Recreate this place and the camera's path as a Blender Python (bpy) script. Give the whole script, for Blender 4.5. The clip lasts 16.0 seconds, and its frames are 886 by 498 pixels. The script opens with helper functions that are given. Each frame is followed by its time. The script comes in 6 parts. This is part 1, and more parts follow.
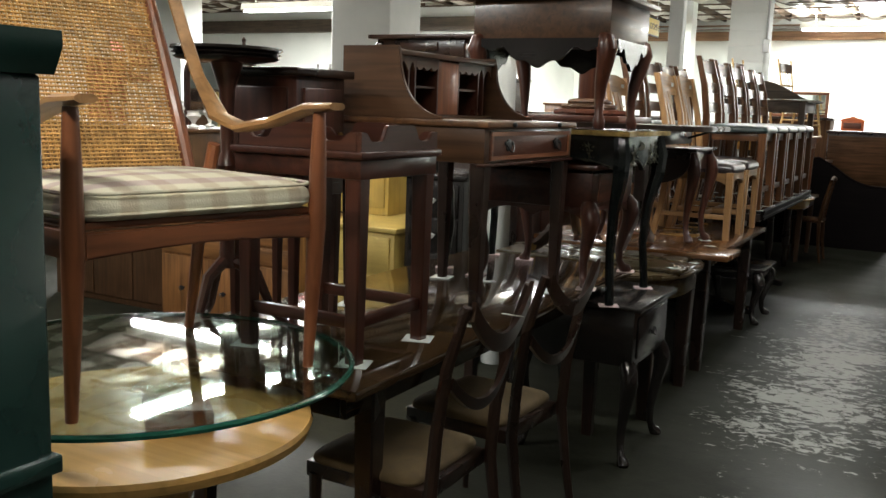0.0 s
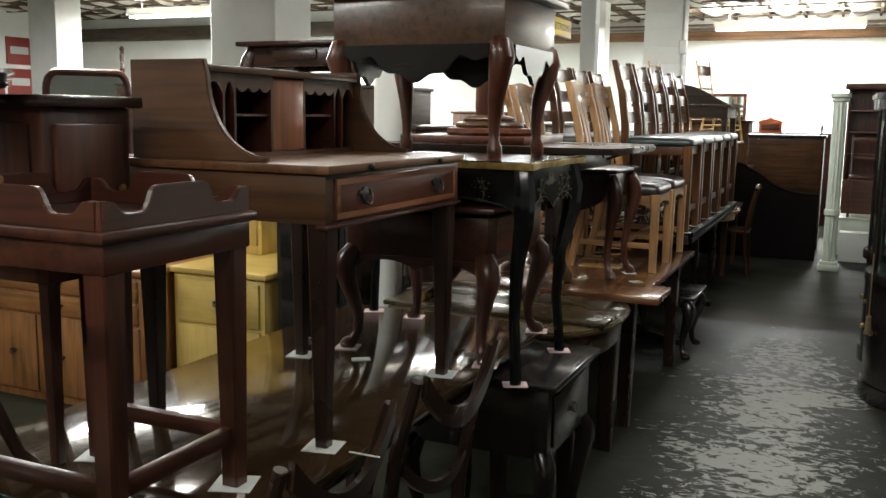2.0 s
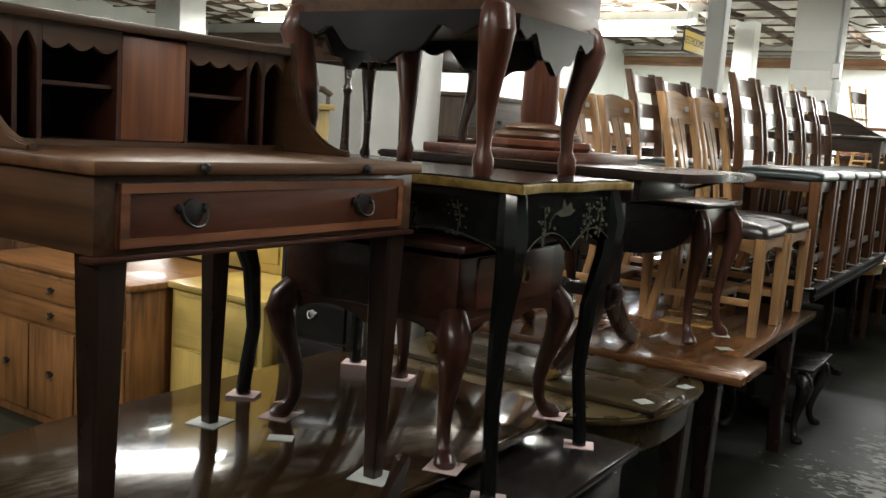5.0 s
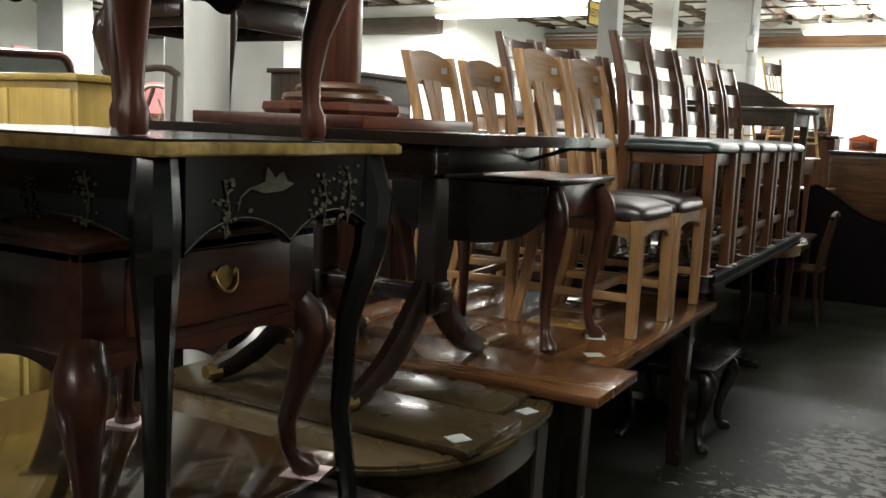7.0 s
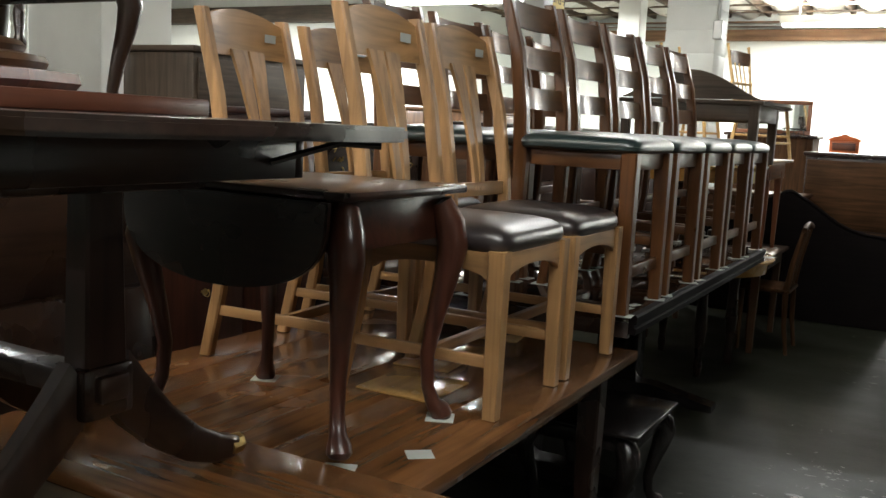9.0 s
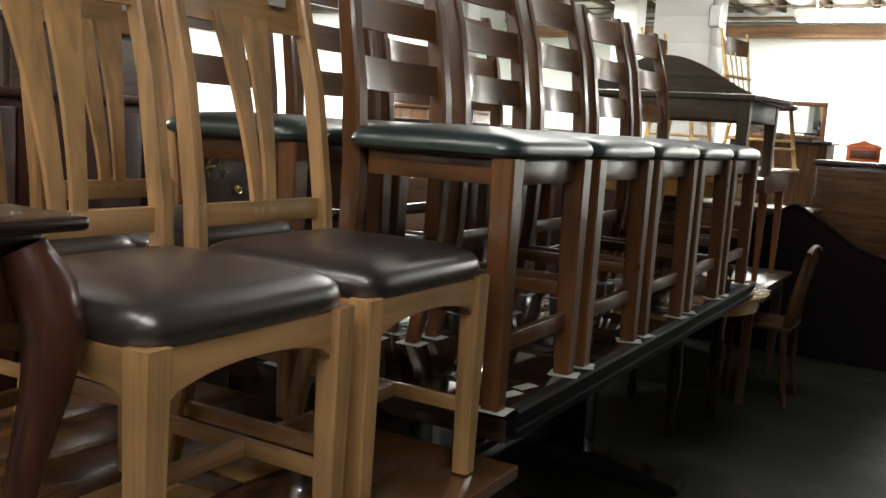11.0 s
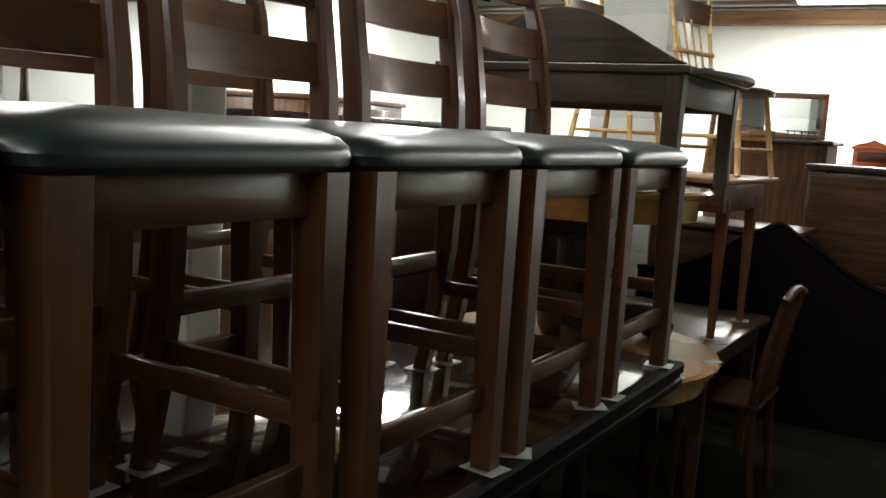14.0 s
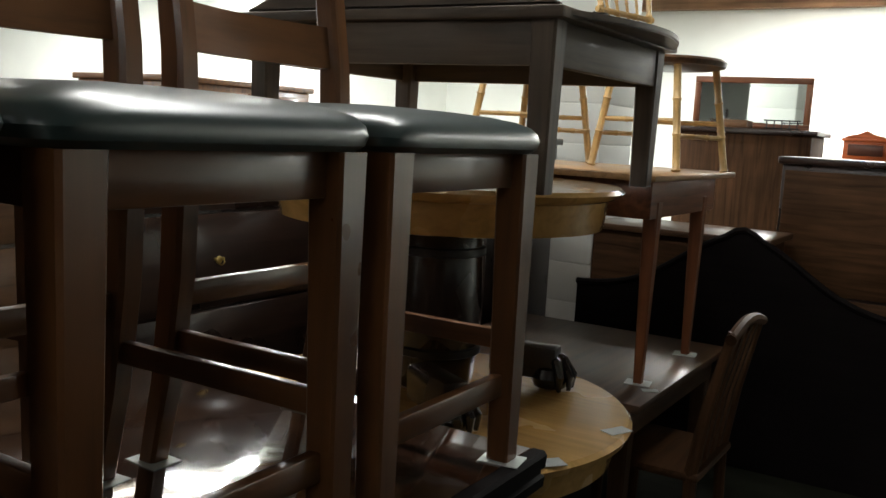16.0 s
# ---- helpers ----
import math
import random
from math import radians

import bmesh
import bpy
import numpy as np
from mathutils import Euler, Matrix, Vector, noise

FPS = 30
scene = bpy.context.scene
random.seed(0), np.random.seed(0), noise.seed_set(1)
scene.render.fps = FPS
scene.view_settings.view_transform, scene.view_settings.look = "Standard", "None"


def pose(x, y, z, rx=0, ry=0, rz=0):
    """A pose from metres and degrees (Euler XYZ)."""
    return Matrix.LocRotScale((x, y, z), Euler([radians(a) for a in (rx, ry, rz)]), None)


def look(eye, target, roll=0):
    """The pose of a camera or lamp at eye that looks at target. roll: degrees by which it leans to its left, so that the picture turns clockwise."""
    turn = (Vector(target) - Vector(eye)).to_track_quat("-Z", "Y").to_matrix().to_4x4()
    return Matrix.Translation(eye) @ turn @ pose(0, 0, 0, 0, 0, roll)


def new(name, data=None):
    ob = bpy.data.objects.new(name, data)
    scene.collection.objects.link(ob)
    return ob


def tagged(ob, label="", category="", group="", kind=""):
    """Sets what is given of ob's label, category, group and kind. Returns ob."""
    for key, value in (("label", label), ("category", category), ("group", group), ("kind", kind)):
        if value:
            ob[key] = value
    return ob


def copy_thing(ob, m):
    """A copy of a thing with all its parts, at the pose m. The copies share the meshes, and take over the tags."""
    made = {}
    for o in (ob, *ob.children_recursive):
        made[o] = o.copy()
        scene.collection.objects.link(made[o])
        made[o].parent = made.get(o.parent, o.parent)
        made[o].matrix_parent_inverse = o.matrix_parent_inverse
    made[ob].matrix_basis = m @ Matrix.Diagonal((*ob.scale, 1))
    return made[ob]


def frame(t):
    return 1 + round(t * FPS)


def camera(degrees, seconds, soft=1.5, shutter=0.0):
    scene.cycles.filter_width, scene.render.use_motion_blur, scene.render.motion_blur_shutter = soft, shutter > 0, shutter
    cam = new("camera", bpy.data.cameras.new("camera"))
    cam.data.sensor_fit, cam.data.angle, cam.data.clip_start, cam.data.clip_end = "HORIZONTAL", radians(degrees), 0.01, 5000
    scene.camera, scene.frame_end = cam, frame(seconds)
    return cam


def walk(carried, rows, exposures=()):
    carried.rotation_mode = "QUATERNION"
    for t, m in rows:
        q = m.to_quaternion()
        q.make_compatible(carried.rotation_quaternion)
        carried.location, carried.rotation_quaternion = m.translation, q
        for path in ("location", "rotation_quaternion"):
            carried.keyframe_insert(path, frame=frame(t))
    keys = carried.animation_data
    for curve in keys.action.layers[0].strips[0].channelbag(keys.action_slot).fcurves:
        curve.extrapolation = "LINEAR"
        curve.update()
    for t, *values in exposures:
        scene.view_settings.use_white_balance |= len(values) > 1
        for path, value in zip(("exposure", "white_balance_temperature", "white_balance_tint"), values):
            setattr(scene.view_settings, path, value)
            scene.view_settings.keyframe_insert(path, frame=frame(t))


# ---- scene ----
cam = camera(52.2, 16.0)
PATH = [
    (0, (1.145, -6.741, 1.5), (0.189, -5.012, 1.193), 2.0),
    (0.5, (1.05, -6.536, 1.516), (0.156, -4.773, 1.211), 1.5),
    (1, (0.964, -6.342, 1.534), (0.154, -4.54, 1.228), 1.0),
    (1.5, (0.928, -6.134, 1.539), (0.194, -4.299, 1.229), 0.5),
    (2, (0.914, -5.877, 1.582), (0.107, -4.072, 1.287), 0.8),
    (2.5, (0.881, -5.632, 1.632), (0.039, -3.839, 1.349), 1.3),
    (3, (0.877, -5.433, 1.716), (0.004, -3.654, 1.443), 1.7),
    (5.3, (0.937, -4.823, 1.51), (-0.156, -3.168, 1.248), 3.9),
    (5.5, (0.941, -4.765, 1.496), (-0.149, -3.108, 1.237), 3.7),
    (6, (0.934, -4.568, 1.487), (-0.116, -2.887, 1.224), 3.1),
    (6.5, (0.95, -4.33, 1.478), (-0.05, -2.618, 1.213), 2.3),
    (7, (0.956, -4.078, 1.467), (-0.028, -2.356, 1.201), 2.3),
    (7.5, (0.946, -3.789, 1.464), (-0.03, -2.063, 1.2), 2.1),
    (8, (0.94, -3.498, 1.462), (-0.027, -1.767, 1.199), 2.2),
    (8.2, (0.936, -3.389, 1.468), (-0.028, -1.657, 1.2), 2.4),
    (10.3, (0.83, -2.177, 1.446), (-0.131, -0.444, 1.18), 3.1),
    (10.5, (0.823, -2.054, 1.452), (-0.145, -0.324, 1.182), 3.2),
    (11, (0.831, -1.734, 1.459), (-0.164, -0.02, 1.193), 3.6),
    (11.5, (0.818, -1.445, 1.448), (-0.201, 0.255, 1.182), 3.9),
    (12, (0.778, -1.165, 1.459), (-0.244, 0.533, 1.19), 4.0),
    (12.5, (0.769, -0.862, 1.456), (-0.262, 0.83, 1.195), 3.6),
    (13, (0.736, -0.571, 1.442), (-0.298, 1.121, 1.178), 3.8),
    (13.5, (0.725, -0.308, 1.46), (-0.302, 1.388, 1.195), 3.7),
    (14, (0.718, -0.042, 1.465), (-0.304, 1.656, 1.203), 3.5),
    (14.5, (0.693, 0.219, 1.456), (-0.324, 1.922, 1.195), 3.3),
    (15, (0.678, 0.469, 1.446), (-0.339, 2.173, 1.192), 2.8),
    (15.5, (0.682, 0.708, 1.457), (-0.343, 2.406, 1.197), 3.2),
    (16, (0.685, 0.968, 1.438), (-0.342, 2.664, 1.174), 3.2),
]
walk(cam, [(t, look(eye, target, roll)) for t, eye, target, roll in PATH], [(0, 0.15), (3.2, 0.05), (5.5, 0.15), (6.5, 0.05), (8.2, 0.15), (10.3, 0.2), (11.5, 0.3), (12.5, 0.05), (14.5, -0.3), (16.0, -0.3)])

# ---- light ----
world = bpy.data.worlds.new("world")
scene.world = world
world.use_nodes = True
world.node_tree.nodes["Background"].inputs[0].default_value = (0.5, 0.55, 0.5, 1)
world.node_tree.nodes["Background"].inputs[1].default_value = 0.02
scene.view_settings.exposure = 0.0


def area_lamp(name, at, target, sx, sy, watts, colour):
    data = bpy.data.lights.new(name, "AREA")
    data.shape, data.size, data.size_y, data.energy, data.color = "RECTANGLE", sx, sy, watts, colour
    ob = new(name, data)
    ob.matrix_world = look(at, target)
    return ob


TUBE, WARM = (0.985, 1.0, 0.975), (1.0, 0.935, 0.83)
# fixtures: centre x, y, length along x, watts down, watts up, colour
FIXTURES = [(-8.9, 6.0, 2.4, 400, 100, TUBE), (-4.9, 7.8, 2.4, 430, 160, TUBE), (-4.2, 6.6, 2.4, 260, 90, TUBE), (-0.2, 10.7, 2.4, 430, 300, TUBE), (4.0, 10.7, 2.4, 300, 200, TUBE),
            (-6.4, 1.1, 2.4, 340, 130, TUBE), (-0.7, 2.9, 2.4, 46, 26, TUBE), (-3.4, -5.4, 2.4, 105, 40, TUBE), (-1.9, -2.3, 2.4, 34, 30, WARM), (1.1, -2.3, 2.4, 40, 20, TUBE),
            (0.3, -6.9, 2.4, 62, 30, WARM)]
LAMP_Z = 3.12
for fx, fy, flen, down, up, tint in FIXTURES:
    area_lamp("strip_lamp", (fx, fy, LAMP_Z - 0.075), (fx, fy, 0), flen, 0.16, down, tint)
    area_lamp("strip_lamp", (fx, fy, LAMP_Z + 0.115), (fx, fy, 5), flen, 0.2, up, tint)

# ---- materials ----


def mat(name):
    m = bpy.data.materials.new(name)
    m.use_nodes = True
    return m, m.node_tree.nodes, m.node_tree.links, m.node_tree.nodes["Principled BSDF"]


def ramp(nodes, stops):
    r = nodes.new("ShaderNodeValToRGB")
    while len(r.color_ramp.elements) < len(stops):
        r.color_ramp.elements.new(0.5)
    for e, (p, c) in zip(r.color_ramp.elements, stops):
        e.position, e.color = p, (*c, 1) if len(c) == 3 else c
    return r


def shade(c, k):
    return tuple(min(1, v * k) for v in c)


def wood(name, colour, rough=0.35, axis=2, coat=0.3, contrast=0.55, scale=1.0):
    """Grain runs along the given axis of the object."""
    m, n, l, b = mat(name)
    tc, mp = n.new("ShaderNodeTexCoord"), n.new("ShaderNodeMapping")
    s = [38 * scale] * 3
    s[axis] = 2.4 * scale
    mp.inputs["Scale"].default_value = s
    info = n.new("ShaderNodeObjectInfo")
    add = n.new("ShaderNodeVectorMath")
    add.operation = "ADD"
    l.new(tc.outputs["Object"], add.inputs[0])
    l.new(info.outputs["Random"], add.inputs[1])
    l.new(add.outputs[0], mp.inputs[0])
    nz = n.new("ShaderNodeTexNoise")
    nz.inputs["Scale"].default_value, nz.inputs["Detail"].default_value, nz.inputs["Distortion"].default_value = 1.0, 5, 0.6
    l.new(mp.outputs[0], nz.inputs["Vector"])
    big = n.new("ShaderNodeTexNoise")
    big.inputs["Scale"].default_value, big.inputs["Detail"].default_value = 3.5 * scale, 3
    l.new(add.outputs[0], big.inputs["Vector"])
    r = ramp(n, [(0.25, shade(colour, 1 - contrast)), (0.5, colour), (0.75, shade(colour, 1 + contrast * 0.7))])
    l.new(nz.outputs[0], r.inputs[0])
    r2 = ramp(n, [(0.3, (0.72, 0.72, 0.72)), (0.7, (1.2, 1.2, 1.2))])
    l.new(big.outputs[0], r2.inputs[0])
    mx = n.new("ShaderNodeMix")
    mx.data_type, mx.blend_type = "RGBA", "MULTIPLY"
    mx.inputs[0].default_value = 1
    l.new(r.outputs[0], mx.inputs[6])
    l.new(r2.outputs[0], mx.inputs[7])
    l.new(mx.outputs[2], b.inputs["Base Color"])
    rr = n.new("ShaderNodeMapRange")
    rr.inputs[3].default_value, rr.inputs[4].default_value = rough * 0.75, min(1, rough * 1.35)
    l.new(big.outputs[0], rr.inputs[0])
    l.new(rr.outputs[0], b.inputs["Roughness"])
    b.inputs["Coat Weight"].default_value, b.inputs["Coat Roughness"].default_value = coat, 0.12
    bp = n.new("ShaderNodeBump")
    bp.inputs["Strength"].default_value, bp.inputs["Distance"].default_value = 0.12, 0.002
    l.new(nz.outputs[0], bp.inputs["Height"])
    l.new(bp.outputs[0], b.inputs["Normal"])
    return m


def woods(name, colour, **k):
    return [wood(f"{name}_{a}", colour, axis=i, **k) for i, a in enumerate("xyz")]


def plain(name, colour, rough=0.5, metal=0.0, vary=0.12, scale=6.0, bump=0.0, coat=0.0):
    m, n, l, b = mat(name)
    tc, nz = n.new("ShaderNodeTexCoord"), n.new("ShaderNodeTexNoise")
    nz.inputs["Scale"].default_value, nz.inputs["Detail"].default_value = scale, 5
    l.new(tc.outputs["Object"], nz.inputs["Vector"])
    r = ramp(n, [(0.3, shade(colour, 1 - vary)), (0.7, shade(colour, 1 + vary))])
    l.new(nz.outputs[0], r.inputs[0])
    l.new(r.outputs[0], b.inputs["Base Color"])
    rr = n.new("ShaderNodeMapRange")
    rr.inputs[3].default_value, rr.inputs[4].default_value = rough * 0.8, min(1, rough * 1.25)
    l.new(nz.outputs[0], rr.inputs[0])
    l.new(rr.outputs[0], b.inputs["Roughness"])
    b.inputs["Metallic"].default_value, b.inputs["Coat Weight"].default_value = metal, coat
    if bump:
        fine = n.new("ShaderNodeTexNoise")
        fine.inputs["Scale"].default_value, fine.inputs["Detail"].default_value = scale * 14, 4
        l.new(tc.outputs["Object"], fine.inputs["Vector"])
        bp = n.new("ShaderNodeBump")
        bp.inputs["Strength"].default_value, bp.inputs["Distance"].default_value = bump, 0.004
        l.new(fine.outputs[0], bp.inputs["Height"])
        l.new(bp.outputs[0], b.inputs["Normal"])
    return m


MAHOG = woods("mahogany", (0.058, 0.019, 0.011), rough=0.3)
DARK = woods("dark_mahogany", (0.024, 0.012, 0.008), rough=0.27)
WALNUT = woods("walnut", (0.085, 0.042, 0.02), rough=0.34, coat=0.14)
RED = woods("red_mahogany", (0.095, 0.03, 0.015), rough=0.34, coat=0.15)
STOOLW = woods("stained_rubberwood", (0.13, 0.052, 0.017), rough=0.3, coat=0.35, contrast=0.35)
OAK = woods("oak", (0.4, 0.22, 0.09), rough=0.4, contrast=0.4)
VARNISH = woods("orange_varnish", (0.5, 0.11, 0.025), rough=0.35)
PINE = woods("pine", (0.21, 0.09, 0.027), rough=0.45)
YELLOW = woods("yellow_paint_wood", (0.5, 0.36, 0.1), rough=0.45, contrast=0.15)
MAPLE = woods("maple", (0.58, 0.34, 0.11), rough=0.25, contrast=0.2, coat=0.6)
EBONY_SPEC = 0.08
DESKTOP = woods("satin_desk_top", (0.13, 0.058, 0.022), rough=0.42, coat=0.08)
TEAK = woods("teak", (0.22, 0.076, 0.03), rough=0.38)
GREYWOOD = woods("grey_brown_wood", (0.092, 0.066, 0.046), rough=0.55, coat=0.05)
BLACKW = woods("black_wood", (0.016, 0.013, 0.012), rough=0.22, contrast=0.3)
EBONY = woods("matte_ebony", (0.007, 0.005, 0.005), rough=0.6, coat=0.0, contrast=0.3)
BACKW = woods("dresser_back_wood", (0.075, 0.036, 0.017), rough=0.5, coat=0.0)
for m in EBONY + BACKW:
    m.node_tree.nodes["Principled BSDF"].inputs["Specular IOR Level"].default_value = EBONY_SPEC
TABLETOP = woods("polished_walnut_top", (0.035, 0.02, 0.009), rough=0.1, coat=0.35, contrast=0.4)
TRESTLE = woods("trestle_top", (0.035, 0.016, 0.009), rough=0.09, coat=0.9)
for m in TABLETOP + TRESTLE:
    m.node_tree.nodes["Principled BSDF"].inputs["Coat Roughness"].default_value = 0.03
for m in TABLETOP:
    m.node_tree.nodes["Principled BSDF"].inputs["Specular IOR Level"].default_value = 0.35
for m in TABLETOP + TRESTLE:
    m.node_tree.nodes["Bump"].inputs["Strength"].default_value = 0.025
OVALW = woods("worn_olive_varnish", (0.06, 0.042, 0.018), rough=0.26, coat=0.3, contrast=0.45)
FARM = woods("farm_top", (0.16, 0.068, 0.024), rough=0.24, coat=0.4)
BAMBOO = plain("bamboo", (0.5, 0.32, 0.12), 0.4, vary=0.25, scale=18)
GREEN = plain("green_paint", (0.012, 0.035, 0.03), 0.22, vary=0.2, bump=0.05, coat=0.4)
LEATHER = plain("black_green_leather", (0.026, 0.047, 0.047), 0.3, vary=0.06, scale=5, bump=0.02)
LEATHERB = plain("dark_brown_leather", (0.028, 0.021, 0.021), 0.3, vary=0.06, scale=5)
for m in (LEATHER, LEATHERB):
    lb = m.node_tree.nodes["Principled BSDF"]
    lb.inputs["Specular IOR Level"].default_value, lb.inputs["Coat Weight"].default_value, lb.inputs["Coat Roughness"].default_value = 0.9, 0.5, 0.38
BRASS = plain("aged_brass", (0.5, 0.36, 0.14), 0.35, 1.0, vary=0.3, scale=30)
GLASSEDGE = plain("sea_green_rim", (0.012, 0.075, 0.05), 0.12, vary=0.25, scale=12, coat=0.5)
GOLD = plain("gilded_edge", (0.36, 0.25, 0.08), 0.42, 0.6, vary=0.45, scale=40)
IRON = plain("dark_iron", (0.05, 0.05, 0.05), 0.4, 0.8)
CARD = plain("white_card", (0.5, 0.53, 0.5), 0.7, vary=0.05, scale=30)
CARDP = plain("pink_card", (0.5, 0.38, 0.37), 0.7, vary=0.08, scale=30)
CREAM = plain("cream_upholstery", (0.13, 0.09, 0.042), 0.85, vary=0.15, scale=30, bump=0.3)
WHITE = plain("white_paint", (0.78, 0.8, 0.76), 0.6, vary=0.06, scale=2.5, bump=0.08)
WALLP = plain("wall_paint", (0.76, 0.78, 0.73), 0.75, vary=0.06, scale=1.2, bump=0.06)
POSTW = plain("post_paint", (0.66, 0.72, 0.62), 0.5, vary=0.08, scale=5)
BEAM = woods("beam_wood", (0.3, 0.17, 0.095), rough=0.8, coat=0.0, scale=0.5)
RAFTER = woods("rafter_wood", (0.11, 0.075, 0.048), rough=0.85, coat=0.0, scale=0.5)
PORCELAIN = plain("white_porcelain", (0.75, 0.74, 0.7), 0.15, vary=0.04)
PINK = plain("pink_fabric", (0.6, 0.16, 0.16), 0.8, vary=0.2)
REDP = plain("red_paint", (0.25, 0.03, 0.025), 0.5)
SIGNY = plain("yellow_sign", (0.62, 0.44, 0.06), 0.5, vary=0.04)
INK = plain("black_ink", (0.02, 0.02, 0.02), 0.6)
BLACKP = plain("black_lacquer", (0.005, 0.007, 0.007), 0.16, vary=0.3, coat=0.1)
LACQ = plain("raised_gilt", (0.085, 0.08, 0.05), 0.45, 0.3, vary=0.5, scale=40)
STEEL = plain("galvanised_steel", (0.5, 0.5, 0.48), 0.45, 0.8)


def emitting(name, colour, strength):
    m, n, l, b = mat(name)
    b.inputs["Emission Color"].default_value, b.inputs["Emission Strength"].default_value = (*colour, 1), strength
    return m


TUBEM = emitting("fluorescent_tube", TUBE, 14)
EXITM = emitting("exit_letters", (1.0, 0.08, 0.1), 1.6)


def glass_mat(name, tint, rough=0.02):
    """Thin pane: clear, with a gloss that grows towards grazing angles."""
    m, n, l, b = mat(name)
    clear, gloss, mix, fr = (n.new(k) for k in ("ShaderNodeBsdfTransparent", "ShaderNodeBsdfGlossy", "ShaderNodeMixShader", "ShaderNodeLayerWeight"))
    clear.inputs[0].default_value = (*tint, 1)
    gloss.inputs["Roughness"].default_value = rough
    fr.inputs["Blend"].default_value = 0.5
    pw = n.new("ShaderNodeMath")
    pw.operation = "POWER"
    pw.inputs[1].default_value = 4.0
    l.new(fr.outputs["Facing"], pw.inputs[0])
    ma = n.new("ShaderNodeMath")
    ma.operation = "MULTIPLY_ADD"
    ma.inputs[1].default_value, ma.inputs[2].default_value = 0.9, 0.045
    l.new(pw.outputs[0], ma.inputs[0])
    l.new(ma.outputs[0], mix.inputs[0])
    l.new(clear.outputs[0], mix.inputs[1])
    l.new(gloss.outputs[0], mix.inputs[2])
    l.new(mix.outputs[0], n["Material Output"].inputs["Surface"])
    n.remove(b)
    return m


GLASS = glass_mat("clear_glass", (0.93, 0.98, 0.95))
MIRROR = plain("mirror", (0.85, 0.9, 0.88), 0.03, 1.0, vary=0.02)


def floor_mat():
    m, n, l, b = mat("worn_painted_concrete")
    tc = n.new("ShaderNodeTexCoord")
    mp = n.new("ShaderNodeMapping")
    mp.inputs["Scale"].default_value = (1.0, 1.55, 1)
    mp.inputs["Rotation"].default_value = (0, 0, 0.5)
    l.new(tc.outputs["Object"], mp.inputs[0])
    big, mid, fine = (n.new("ShaderNodeTexNoise") for _ in range(3))
    for z, s, d in ((big, 1.3, 3), (mid, 13.0, 10), (fine, 45, 5)):
        z.inputs["Scale"].default_value, z.inputs["Detail"].default_value = s, d
        l.new(mp.outputs[0], z.inputs["Vector"])
    mid.inputs["Distortion"].default_value = 0.8
    mid.inputs["Roughness"].default_value = 0.68
    # bare patches lie along the middle of the aisle, where feet wear the paint
    sep = n.new("ShaderNodeSeparateXYZ")
    l.new(tc.outputs["Object"], sep.inputs[0])
    dx = n.new("ShaderNodeMath")
    dx.operation = "SUBTRACT"
    dx.inputs[1].default_value = 0.62
    l.new(sep.outputs[0], dx.inputs[0])
    ab = n.new("ShaderNodeMath")
    ab.operation = "ABSOLUTE"
    l.new(dx.outputs[0], ab.inputs[0])
    lane = n.new("ShaderNodeMapRange")
    lane.inputs[1].default_value, lane.inputs[2].default_value, lane.inputs[3].default_value, lane.inputs[4].default_value = 0.15, 0.75, 0.13, -0.12
    l.new(ab.outputs[0], lane.inputs[0])
    dy = n.new("ShaderNodeMath")
    dy.operation = "SUBTRACT"
    dy.inputs[1].default_value = -0.8
    l.new(sep.outputs[1], dy.inputs[0])
    ay = n.new("ShaderNodeMath")
    ay.operation = "ABSOLUTE"
    l.new(dy.outputs[0], ay.inputs[0])
    stretch = n.new("ShaderNodeMapRange")
    stretch.inputs[1].default_value, stretch.inputs[2].default_value, stretch.inputs[3].default_value, stretch.inputs[4].default_value = 1.3, 2.6, 0.0, -0.2
    l.new(ay.outputs[0], stretch.inputs[0])
    s0 = n.new("ShaderNodeMath")
    s0.operation = "ADD"
    l.new(lane.outputs[0], s0.inputs[0])
    l.new(stretch.outputs[0], s0.inputs[1])
    s1 = n.new("ShaderNodeMath")
    s1.operation = "ADD"
    l.new(mid.outputs[0], s1.inputs[0])
    l.new(s0.outputs[0], s1.inputs[1])
    s2 = n.new("ShaderNodeMath")
    s2.operation = "MULTIPLY_ADD"
    s2.inputs[1].default_value = 0.55
    l.new(big.outputs[0], s2.inputs[0])
    l.new(s1.outputs[0], s2.inputs[2])
    wear = ramp(n, [(0.876, (0, 0, 0)), (0.915, (1, 1, 1))])
    l.new(s2.outputs[0], wear.inputs[0])
    base = ramp(n, [(0.3, (0.0125, 0.0135, 0.0085)), (0.7, (0.024, 0.025, 0.016))])
    l.new(mid.outputs[0], base.inputs[0])
    mx = n.new("ShaderNodeMix")
    mx.data_type = "RGBA"
    l.new(wear.outputs[0], mx.inputs[0])
    l.new(base.outputs[0], mx.inputs[6])
    mx.inputs[7].default_value = (0.34, 0.34, 0.31, 1)
    l.new(mx.outputs[2], b.inputs["Base Color"])
    b.inputs["Specular IOR Level"].default_value = 0.18
    rr = ramp(n, [(0.3, (0.48, 0.48, 0.48)), (0.7, (0.66, 0.66, 0.66))])
    l.new(big.outputs[0], rr.inputs[0])
    l.new(rr.outputs[0], b.inputs["Roughness"])
    bp = n.new("ShaderNodeBump")
    bp.inputs["Strength"].default_value, bp.inputs["Distance"].default_value = 0.25, 0.004
    sm = n.new("ShaderNodeMath")
    sm.operation = "SUBTRACT"
